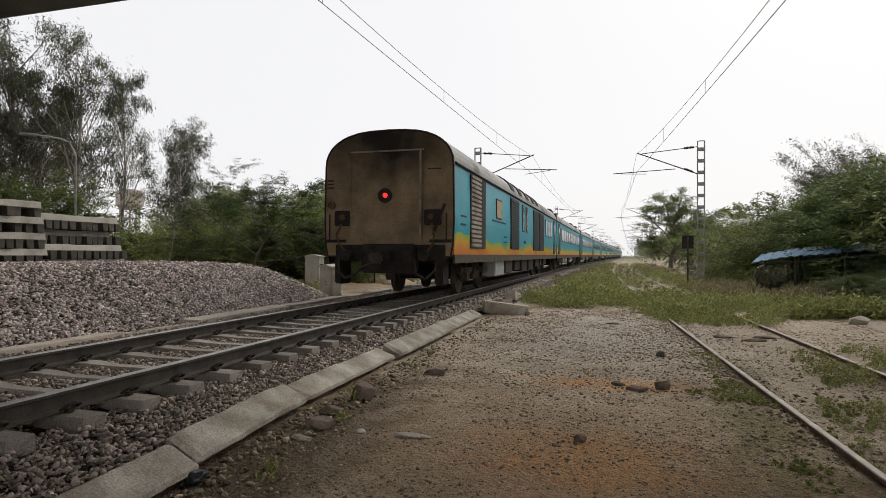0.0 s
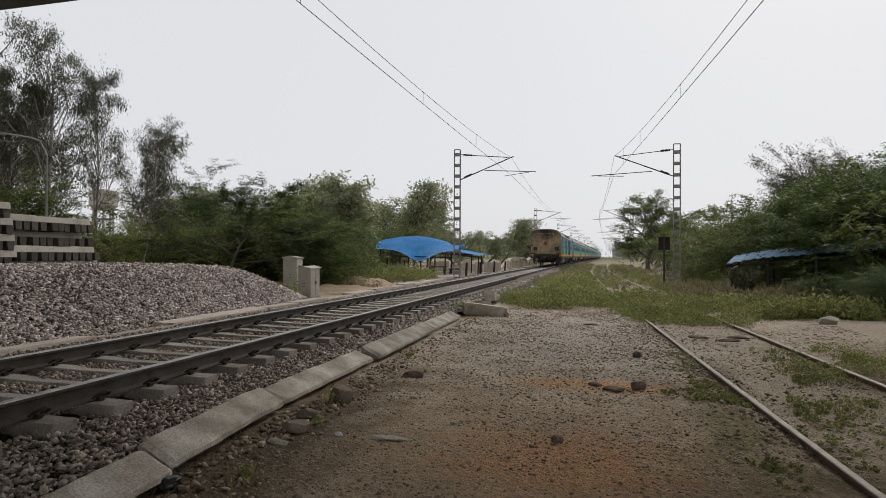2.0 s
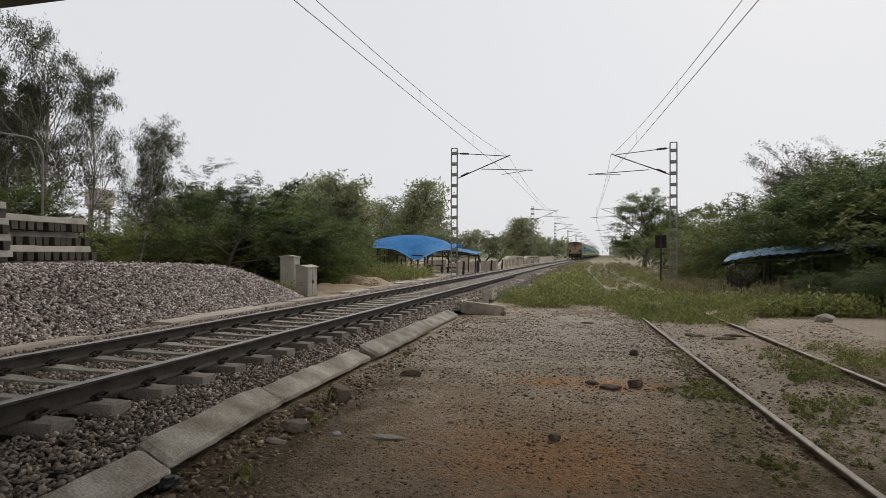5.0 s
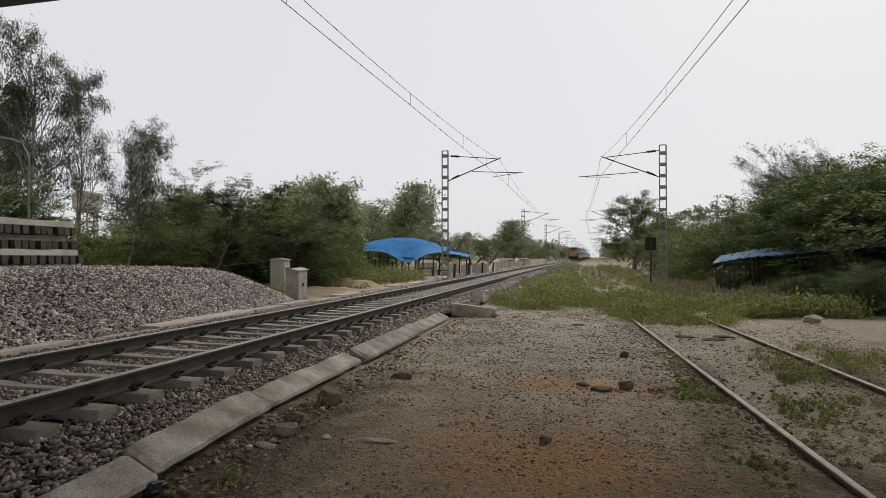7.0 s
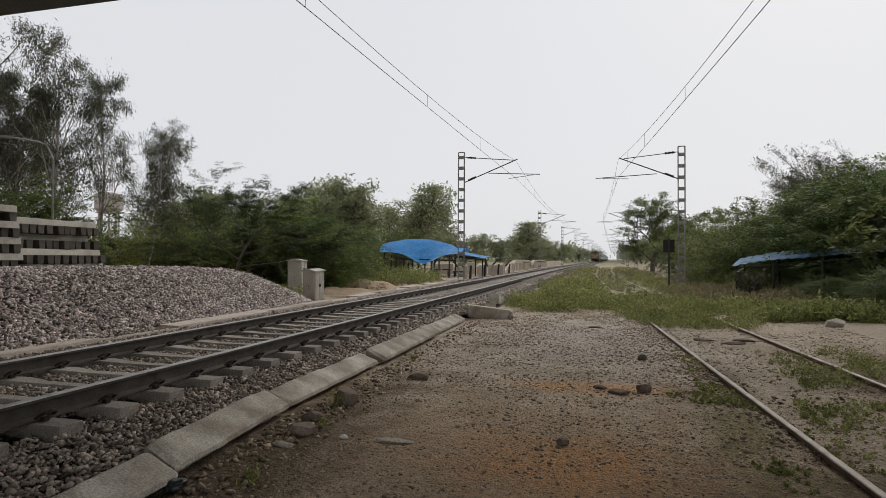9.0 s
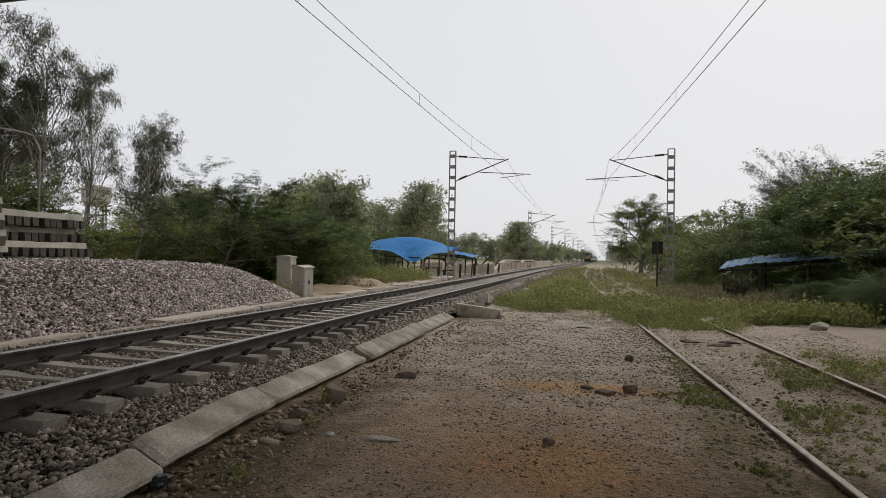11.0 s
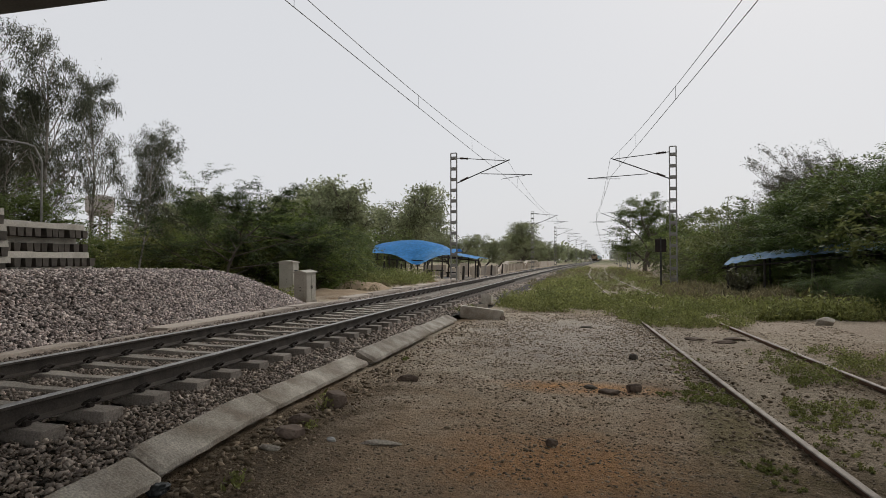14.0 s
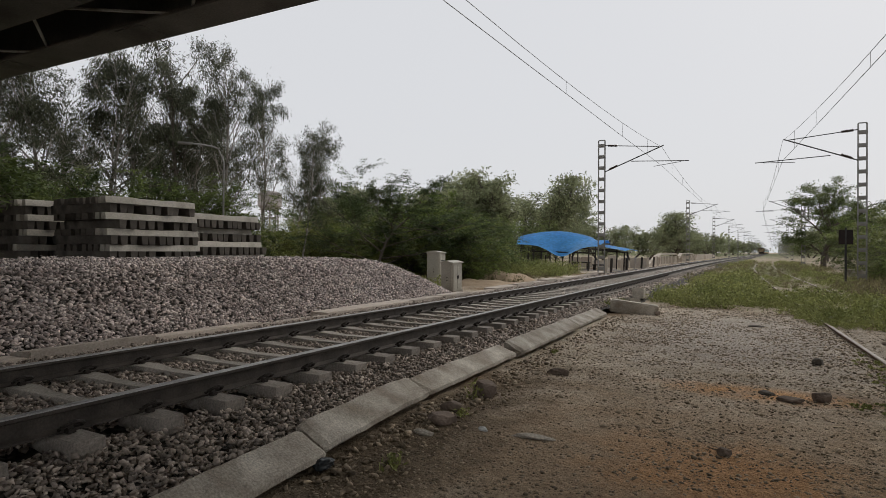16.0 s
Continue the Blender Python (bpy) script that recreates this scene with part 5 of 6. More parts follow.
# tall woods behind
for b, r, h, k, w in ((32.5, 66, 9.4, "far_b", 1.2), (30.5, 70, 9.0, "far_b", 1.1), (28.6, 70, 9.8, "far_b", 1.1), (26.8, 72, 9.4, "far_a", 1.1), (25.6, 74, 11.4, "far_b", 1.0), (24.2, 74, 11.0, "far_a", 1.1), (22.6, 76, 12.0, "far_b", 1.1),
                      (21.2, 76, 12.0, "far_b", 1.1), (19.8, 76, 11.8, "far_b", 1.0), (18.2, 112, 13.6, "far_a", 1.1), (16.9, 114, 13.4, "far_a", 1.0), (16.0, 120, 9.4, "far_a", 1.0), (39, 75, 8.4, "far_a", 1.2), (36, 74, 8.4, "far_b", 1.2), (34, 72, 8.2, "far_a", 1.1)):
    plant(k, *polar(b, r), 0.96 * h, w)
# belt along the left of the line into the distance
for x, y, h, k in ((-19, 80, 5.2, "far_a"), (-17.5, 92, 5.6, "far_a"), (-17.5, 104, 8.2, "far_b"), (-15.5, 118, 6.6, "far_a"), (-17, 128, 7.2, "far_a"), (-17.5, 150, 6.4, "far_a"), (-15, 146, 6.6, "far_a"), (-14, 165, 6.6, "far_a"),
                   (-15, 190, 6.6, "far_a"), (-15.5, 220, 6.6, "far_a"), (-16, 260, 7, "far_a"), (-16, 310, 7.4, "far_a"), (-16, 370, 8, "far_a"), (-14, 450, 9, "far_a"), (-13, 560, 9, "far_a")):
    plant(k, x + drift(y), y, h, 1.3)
# right of the siding
plant("round", *polar(-4.75, 74), 9.4, 1.35, spin=40)
for b, r, h, k, w in ((-6.2, 90, 6.4, "far_a", 1.3), (-8.4, 80, 6.4, "far_a", 1.3), (-7.4, 66, 4.6, "bush_c", 1.2), (-9.6, 60, 5.6, "bush_a", 1.2), (-11.3, 54, 5.6, "bush_b", 1.1), (-9.6, 47, 2.6, "bush_a", 1.3), (-12.4, 46, 5.0, "bush_a", 1.1), (-14.0, 44, 5.4, "bush_b", 1.1), (-11.4, 39, 2.8, "bush_b", 1.3),
                      (-13.6, 36, 3.4, "bush_a", 1.2), (-16.4, 37, 5.2, "bush_b", 1.1), (-18.4, 34, 4.9, "bush_f", 1.1), (-20.5, 33, 5.0, "bush_f", 1.2), (-22.5, 33, 5.3, "bush_f", 1.2), (-24.6, 31.5, 5.6, "bush_f", 1.2), (-29.0, 20.5, 1.5, "bush_f", 1.5), (-20.2, 24.3, 1.9, "acacia_a", 0.8), (-27, 29, 5.6, "bush_f", 1.3), (-30, 27, 5.6, "bush_c", 1.3), (-34, 25, 6, "bush_b", 1.3),
                      (-18.6, 23.5, 1.0, "bush_f", 1.8), (-20.6, 22.5, 1.2, "bush_f", 1.7), (-23.2, 20.5, 1.4, "bush_f", 1.6), (-26.0, 19, 1.6, "bush_f", 1.5), (-15.6, 29.5, 1.3, "bush_a", 1.6), (-13.6, 31, 1.5, "bush_b", 1.6), (-31, 18, 1.6, "bush_f", 1.5), (-10.4, 41, 1.5, "bush_a", 1.6)):
    plant(k, *polar(b, r), h, w)
plant("acacia_d", *polar(-21.8, 34.0), 5.9, 1.3)
plant("acacia_d", *polar(-25.6, 33.0), 6.8, 1.3)
plant("acacia_d", *polar(-18.6, 34.0), 5.2, 1.2)
plant("acacia_d", *polar(-29.5, 31.5), 6.6, 1.3)
for b, r, h in ((-20.5, 40, 6.0), (-23.5, 39, 6.6), (-27, 37, 7.0), (-31, 36, 7.0), (-34.5, 33, 7.0), (-15.0, 42, 5.2)):
    plant("bush_f", *polar(b, r), h, 1.2)
plant("bare", *polar(-17.2, 40), 8.4, 1.15)
plant("bare", *polar(-19.2, 41), 8.7, 1.15)
plant("bare", *polar(-18.2, 42), 8.0, 1.2)
for x, y, h, k in ((9, 110, 6.5, "far_a"), (10, 135, 7, "far_a"), (9, 165, 7, "far_a"), (9.5, 200, 7, "far_a"), (10, 250, 7.5, "far_a"), (10, 310, 8, "far_a"), (10, 380, 8, "far_a"), (10, 470, 9, "far_a"), (10, 580, 9, "far_a")):
    plant(k, x + drift(y), y, h, 1.2)


# ---- distant woods on the horizon ----
def build_horizon():
    rng = np.random.default_rng(91)
    n = 42000
    a = rng.uniform(-60, 80, n)
    r = rng.uniform(190, 420, n)
    along = r * np.cos(np.radians(a))
    ok = (np.abs(-r * np.sin(np.radians(a)) - (TRACK_X + 2.5 + 0.705 + 0.0235 * (along - 100))) > 9.5) | (r > 405)
    a, r = a[ok], r[ok]
    n = len(a)
    top = 5.2 + 1.8 * np.sin(a * 0.9) + 1.2 * np.sin(a * 2.7 + 1) + r * 0.004
    c = np.stack([-r * np.sin(np.radians(a)), r * np.cos(np.radians(a)), rng.uniform(0, 1, n) ** 0.7 * top], 1)
    u = rng.normal(0, 1, (n, 3))
    u /= np.linalg.norm(u, axis=1)[:, None]
    w = np.cross(u, rng.normal(0, 1, (n, 3)))
    w /= np.linalg.norm(w, axis=1)[:, None]
    s = rng.uniform(0.35, 0.85, (n, 1))
    v = np.stack([c - u * s, c + w * s * 0.6, c + u * s, c - w * s * 0.6], 1).reshape(-1, 3)
    tagged(new("distant_woods", array_mesh("distant_woods", v, np.arange(4 * n).reshape(-1, 4), "leaf_far_hazed")), "hazy belt of woods along the horizon", "woods", kind="stuff")


build_horizon()


# ---- weeds and grass ----
def weed_field(name, spots, mat, seed, size, wide, up, label, cat):
    """Leaf blades on short plants: spots of x, y, height."""
    rng = np.random.default_rng(seed)
    S = np.array(spots)
    per = 34
    idx = np.repeat(np.arange(len(S)), per)
    n = len(idx)
    h = S[idx, 2:3]
    c = np.concatenate([S[idx, :2] + rng.normal(0, 0.45, (n, 2)) * h, rng.uniform(0.0, 1, (n, 1)) * h], 1)
    base = np.array([ground_z(x, y) for x, y in S[:, :2]])
    c[:, 2] += base[idx]
    d = rng.normal(0, 0.8, (n, 3)) + np.array([0, 0, up])
    d /= np.linalg.norm(d, axis=1)[:, None]
    s = np.cross(d, rng.normal(0, 1, (n, 3)))
    s /= np.linalg.norm(s, axis=1)[:, None]
    l = size * rng.uniform(0.5, 1.4, (n, 1)) * np.clip(0.25 + 2.2 * h, 0.3, 1.6)
    wide = wide * np.clip(0.3 + 2.2 * h, 0.35, 1.3)
    w = wide * rng.uniform(0.6, 1.3, (n, 1))
    v = np.stack([c - d * l / 2, c + s * w / 2, c + d * l / 2, c - s * w / 2], 1).reshape(-1, 3)
    return tagged(new(name, array_mesh(name, v, np.arange(4 * n).reshape(-1, 4), mat)), label, cat, kind="stuff")


def patch_spots(rng, n, cx, cy, sx, sy, h0, h1, gap=0.35):
    out = []
    while len(out) < n:
        x, y = rng.uniform(cx - sx, cx + sx), rng.uniform(cy - sy, cy + sy)
        q = math.hypot((x - cx) / sx, (y - cy) / sy) + 0.35 * noise.noise(Vector((x * 0.9, y * 0.9, 7)))
        if q > 1 or noise.noise(Vector((x * 0.8, y * 0.6, 2))) < -gap:
            continue
        near = min(abs(x - siding_x(y) - GAUGE / 2), abs(x - siding_x(y) + GAUGE / 2))
        if y > 22 and near < 0.1 and rng.random() < 0.9:
            continue
        low = 0.45 if y > 22 and abs(x - siding_x(y)) < 1.4 else 1.0
        clump = 1.0 + 0.75 * noise.noise(Vector((x * 1.9, y * 1.5, 13))) + 0.35 * noise.noise(Vector((x * 5, y * 5, 3)))
        out.append((x, y, max(0.02, low * clump * rng.uniform(h0, h1) * (1.2 - 0.5 * q))))
    return out


wr = random.Random(31)
green = patch_spots(wr, 700, -1.0, 20.5, 1.9, 3.6, 0.22, 0.46) + patch_spots(wr, 800, 1.4, 21.0, 2.9, 4.6, 0.16, 0.38) + patch_spots(wr, 500, 2.2, 15.6, 1.5, 2.0, 0.10, 0.26)
green += patch_spots(wr, 500, 4.6, 18.5, 2.6, 2.6, 0.16, 0.40) + patch_spots(wr, 260, 5.5, 16.6, 1.3, 0.8, 0.3, 0.6) + patch_spots(wr, 300, 8.0, 19.0, 2.4, 1.8, 0.08, 0.2)
green += patch_spots(wr, 900, -0.8, 34, 2.0, 13, 0.2, 0.42) + patch_spots(wr, 700, 3.2, 38, 2.2, 14, 0.15, 0.35) + patch_spots(wr, 700, 1.0, 75, 4.5, 40, 0.25, 0.5)
green += patch_spots(wr, 110, 1.3, 6.2, 0.3, 1.9, 0.02, 0.06, 0.0) + patch_spots(wr, 50, 1.0, 6.6, 0.4, 0.7, 0.01, 0.03, 0.0) + patch_spots(wr, 45, 2.75, 7.6, 0.45, 0.9, 0.04, 0.11) + patch_spots(wr, 70, 3.9, 9.4, 0.8, 0.8, 0.05, 0.14)
green += patch_spots(wr, 60, 2.1, 5.4, 0.4, 1.2, 0.02, 0.06) + patch_spots(wr, 80, 3.6, 6.8, 0.9, 1.0, 0.03, 0.09) + patch_spots(wr, 20, -3.4, 15.6, 0.3, 0.4, 0.2, 0.4) + patch_spots(wr, 50, 1.35, 9.4, 0.3, 1.6, 0.015, 0.04)
green += patch_spots(wr, 70, 2.75, 9.2, 0.45, 1.4, 0.04, 0.12, 0.1) + patch_spots(wr, 60, 4.0, 10.4, 0.6, 1.4, 0.05, 0.14, 0.1) + patch_spots(wr, 50, 2.2, 6.6, 0.35, 0.6, 0.03, 0.08, 0.1)
weed_field("weeds", green, "weed", 32, 0.085, 0.034, 0.5, "knee-high green weeds spreading over the old siding", "weeds")
dry = patch_spots(wr, 500, 5.2, 27, 2.6, 6, 0.15, 0.4) + patch_spots(wr, 220, 5.0, 21.5, 2.4, 2.0, 0.2, 0.45) + patch_spots(wr, 600, -12.5, 27, 3.5, 7, 0.1, 0.3) + patch_spots(wr, 300, 8.5, 21, 3, 3, 0.2, 0.5) + patch_spots(wr, 500, 1, 60, 5, 40, 0.2, 0.4)
weed_field("dry_grass", dry, "dry_grass", 33, 0.32, 0.03, 1.3, "straw-coloured dry grass between the weeds", "grass")
lush = patch_spots(wr, 900, -13.0, 31.0, 4.0, 5.0, 0.4, 0.9) + patch_spots(wr, 500, 8.0, 34, 2.2, 8, 0.3, 0.8) + patch_spots(wr, 60, -10.3, 17.2, 1.4, 0.9, 0.2, 0.5)
weed_field("undergrowth", lush, "weed", 34, 0.085, 0.03, 0.4, "lush green undergrowth beside the line", "undergrowth")
bits = [(-2.66, 5.75, 0.14), (-2.62, 5.62, 0.1), (-2.42, 4.85, 0.07), (-2.3, 3.55, 0.09), (-2.35, 3.62, 0.07), (-2.7, 8.5, 0.06), (-3.35, 15.3, 0.25), (-3.2, 15.5, 0.3)]
weed_field("kerb_weeds", bits, "weed", 35, 0.12, 0.045, 0.6, "small weeds growing at the foot of the kerb", "weeds")
tall = empty("roadside_shrub", pose(5.2, 23.0, 0), label="pale leggy shrub with broad grey-green leaves", category="shrub")
bm = bmesh.new()
tips = []
for k in range(14):
    a, l = k * 2.4, 0.6 + 0.5 * wr.random()
    q = Vector((math.cos(a) * 0.45 * l, math.sin(a) * 0.45 * l, l))
    tube(bm, (0, 0, 0), q, 0.012, 5, 0.006)
    tips += [(np.array(q) * s, np.array(q.normalized()), True) for s in (0.5, 0.7, 0.85, 1.0)]
part("stems", bm, "bark", tall)
part("foliage", leaf_mesh("foliage", tips, 6, 0.16, 0.10, 0.0, 0.08, 36, "leaf_dry"), "", tall)


# ---- concrete sleeper stacks on the heap ----
def sleeper_stack(x, y, z, layers, seed, count=10):
    """Crossed layers of sleepers; x, y is the corner nearest the line and the viewer."""
    r = random.Random(seed)
    st = empty("sleeper_stack", pose(x, y, z, 0, 0, r.uniform(-2, 2)), label="crossed stack of pale concrete railway sleepers on the stone heap, shaded ones coloured dark", category="sleeper stack", group="sleeper stacks")
    for k in range(layers):
        shift, tip = r.uniform(-0.14, 0.14), r.uniform(-0.9, 0.9)
        for i in range(count):
            jog = shift + r.uniform(-0.06, 0.06)
            if r.random() < 0.06 and k:
                continue
            off = 0.16 + i * (2.75 - 0.3) / (count - 1)
            z = k // 2 * 0.425 + k % 2 * 0.178
            if k % 2:      # along x, upside down: ends face the line
                m = pose(-1.375 + jog, off, z + 0.247, r.uniform(-3, 3), 180, r.uniform(-1.5, 1.5))
            else:
                m = pose(-off + 0.4 * shift, 1.375 + jog, z, tip, 0, 90 + r.uniform(-1.2, 1.2))
            part("sleeper", STACKED[1 if k % 2 else 0 if i < 2 else 2], "", st, m=m)
    return st


# dark sleepers: the shade on their ends and gaps is put into the colour
STACKED = [mesh_of("sleeper", sleeper_bm(slim=0.86, tall=0.8), "pale_concrete"), mesh_of("sleeper", sleeper_bm(slim=0.84, tall=1.1), "dark_stone_and_shade"),
           mesh_of("sleeper", sleeper_bm(slim=0.86, tall=0.8), "dark_stone_and_shade")]
sleeper_stack(-15.0, 9.55, 0.98, 9, 1)
sleeper_stack(-15.0, 12.35, 1.12, 7, 2)
sleeper_stack(-18.2, 9.2, 0.98, 9, 3)


# ---- trackside cabinets ----
def cabinet(x, y, w, d, h, turn, lean, bars):
    c = empty("trackside_cabinet", pose(x, y, 0.1, lean, lean * 0.7, turn), label="cream painted steel signalling cabinet with a sloped lid, leaning slightly", category="cabinet", group="trackside cabinets")
    part("body", B(-w / 2, w / 2, -d / 2, d / 2, 0.1, h, bevel=0.012), "cabinet", c)
    part("plinth", B(-w / 2 - 0.03, w / 2 + 0.03, -d / 2 - 0.03, d / 2 + 0.03, -0.3, 0.12, bevel=0.015), "concrete", c)
    bm = bmesh.new()
    prism(bm, [(-w / 2 - 0.035, h), (w / 2 + 0.035, h), (w / 2 + 0.035, h + 0.03), (0, h + 0.085), (-w / 2 - 0.035, h + 0.03)], -d / 2 - 0.035, d / 2 + 0.035)
    part("lid", bm, "cabinet", c, "shallow gabled lid")
    for s, u in ((-1, 0), (1, 0)):
        dd = part("door", B(w / 2 - 0.005, w / 2 + 0.014, -d / 2 + 0.03 if s < 0 else 0.008, -0.008 if s < 0 else d / 2 - 0.03, 0.17, h - 0.06, bevel=0.004), "cabinet", c)
        part("handle", B(w / 2 + 0.014, w / 2 + 0.035, s * 0.03 - 0.008, s * 0.03 + 0.008, h * 0.5, h * 0.5 + 0.1), "dark_steel", dd)
    f = part("front_panel", B(-w / 2 + 0.04, w / 2 - 0.04, -d / 2 - 0.012, -d / 2 + 0.004, 0.17, h - 0.07, bevel=0.004), "cabinet", c)
    for k in range(bars):
        part("label_bar", B(w / 2 + 0.013, w / 2 + 0.017, -d * 0.3, d * 0.3, h - 0.30 - k * 0.07, h - 0.255 - k * 0.07), "ink", f)
    for k in range(2):
        part("lock", T((w * 0.05, -d / 2 - 0.03, h * 0.55 - 0.1 * k), (w * 0.05, -d / 2 - 0.01, h * 0.55 - 0.1 * k), 0.018, 8), "dark_steel", f)
    return c


cabinet(-10.32, 18.8, 0.50, 0.52, 1.28, 5, -1.5, 3)
cabinet(-8.72, 16.9, 0.44, 0.55, 0.98, -6, 2.0, 0)


# ---- blue tarpaulin shelter beside the line ----
def sheet(f, nu, nv, mat, thick=0.012):
    bm = bmesh.new()
    g = [[bm.verts.new(f(i / nu, j / nv)) for i in range(nu + 1)] for j in range(nv + 1)]
    for j in range(nv):
        for i in range(nu):
            bm.faces.new((g[j][i], g[j][i + 1], g[j + 1][i + 1], g[j + 1][i]))
    r = bmesh.ops.solidify(bm, geom=bm.faces[:], thickness=thick)
    bmesh.ops.recalc_face_normals(bm, faces=bm.faces[:])
    return bm


def shelter_left():
    s = empty("tarpaulin_shelter", pose(-0.1, 0.3, 0), label="open shelter with a sagging bright blue tarpaulin on dark posts", category="shelter")

    def f(u, v):
        x = -15.7 + 6.3 * u - (1.2 - 1.0 * u) * v
        y = 40.8 - 0.6 * u + 4.2 * v
        front = 1.98 - 0.78 * math.exp(-((u - 0.56) / 0.2) ** 2) - 0.16 * u
        crown = 2.28 + 0.72 * math.sin(min(1.0, 0.08 + 1.05 * u) * math.pi) ** 0.6
        k = math.sin(min(v * 1.35, 1) * math.pi / 2)
        z = front + (crown - front) * k - 0.8 * max(0, v - 0.75)
        return (x, y, z + 0.04 * noise.noise(Vector((x, y, 0)) * 0.9) + 0.02 * noise.noise(Vector((x, y, 4)) * 3))
    part("tarpaulin", sheet(f, 40, 24, "tarp"), "tarp", s, "blue plastic tarpaulin", smooth=True)

    def f2(u, v):
        x = -9.6 + 1.7 * u
        y = 40.0 + 1.2 * u + 5.0 * v
        return (x, y, 1.86 - 0.34 * u + 0.12 * math.sin(v * math.pi) + 0.03 * noise.noise(Vector((x, y, 2))))
    part("side_sheet", sheet(f2, 12, 10, "tarp"), "tarp", s, "lower blue sheet", smooth=True)
    for x, y, h in ((-15.5, 41.2, 1.8), (-14.9, 41.1, 1.7), (-14.4, 40.9, 1.55), (-13.8, 40.8, 1.4), (-13.2, 40.0, 1.1), (-12.4, 39.8, 0.95), (-12.0, 40.1, 1.0), (-11.4, 39.7, 1.2), (-10.8, 39.6, 1.4), (-10.0, 39.4, 1.6),
                    (-15.9, 44.8, 1.9), (-14.4, 44.8, 2.2), (-12.6, 44.8, 2.3), (-10.8, 44.6, 2.1), (-9.2, 44.6, 1.6), (-8.2, 42.2, 1.35), (-8.4, 44.5, 1.4)):
        part("post", T((x, y, 0), (x + 0.04, y, h + 0.1), 0.05, 7), "timber", s)
    for a, b in (((-15.6, 41.1, 1.5), (-9.8, 40.5, 1.35)), ((-15.9, 44.8, 1.9), (-9.2, 44.6, 1.6)), ((-10, 39.4, 1.65), (-8.0, 42.2, 1.4))):
        part("beam", T(a, b, 0.05, 7), "timber", s)
    for x, y, w, h in ((-14.8, 44, 1.6, 0.5), (-11.4, 43, 1.2, 0.7), (-9.9, 42.4, 1.0, 0.55)):
        part("bench", B(x - w / 2, x + w / 2, y - 0.3, y + 0.3, h - 0.08, h, bevel=0.01), "timber", s)
        for q in (-1, 1):
            part("bench_leg", B(x + q * w * 0.4 - 0.05, x + q * w * 0.4 + 0.05, y - 0.25, y + 0.25, 0, h - 0.08), "timber", s)


shelter_left()


def shelter_right():
    s = empty("tarpaulin_shed", label="low shed roofed with faded pale blue corrugated sheeting in the thicket", category="shelter")

    def f(u, v):
        x = 5.25 + 6.8 * u + 0.8 * v
        y = 26.6 - 5.0 * u + 2.2 * v
        z = 1.17 + 0.85 * u ** 0.6 + 0.33 * v + 0.02 * math.sin(u * 150)
        return (x, y, z + 0.05 * noise.noise(Vector((x, y, 1))))
    part("roof_sheet", sheet(f, 120, 6, "pale_tarp"), "pale_tarp", s, "faded blue sheeting", smooth=True)
    for u in (0.03, 0.2, 0.4, 0.6, 0.8, 0.97):
        x, y, z = f(u, 0.05)
        part("post", T((x, y, 0.0), (x, y, z - 0.02), 0.05, 7), "timber", s)
        x, y, z = f(u, 0.95)
        part("post", T((x, y, 0.0), (x, y, z - 0.02), 0.05, 7), "timber", s)
    part("beam", T(Vector(f(0.0, 0.05)) - Vector((0, 0, 0.06)), Vector(f(1.0, 0.05)) - Vector((0, 0, 0.06)), 0.04, 6), "timber", s)


shelter_right()


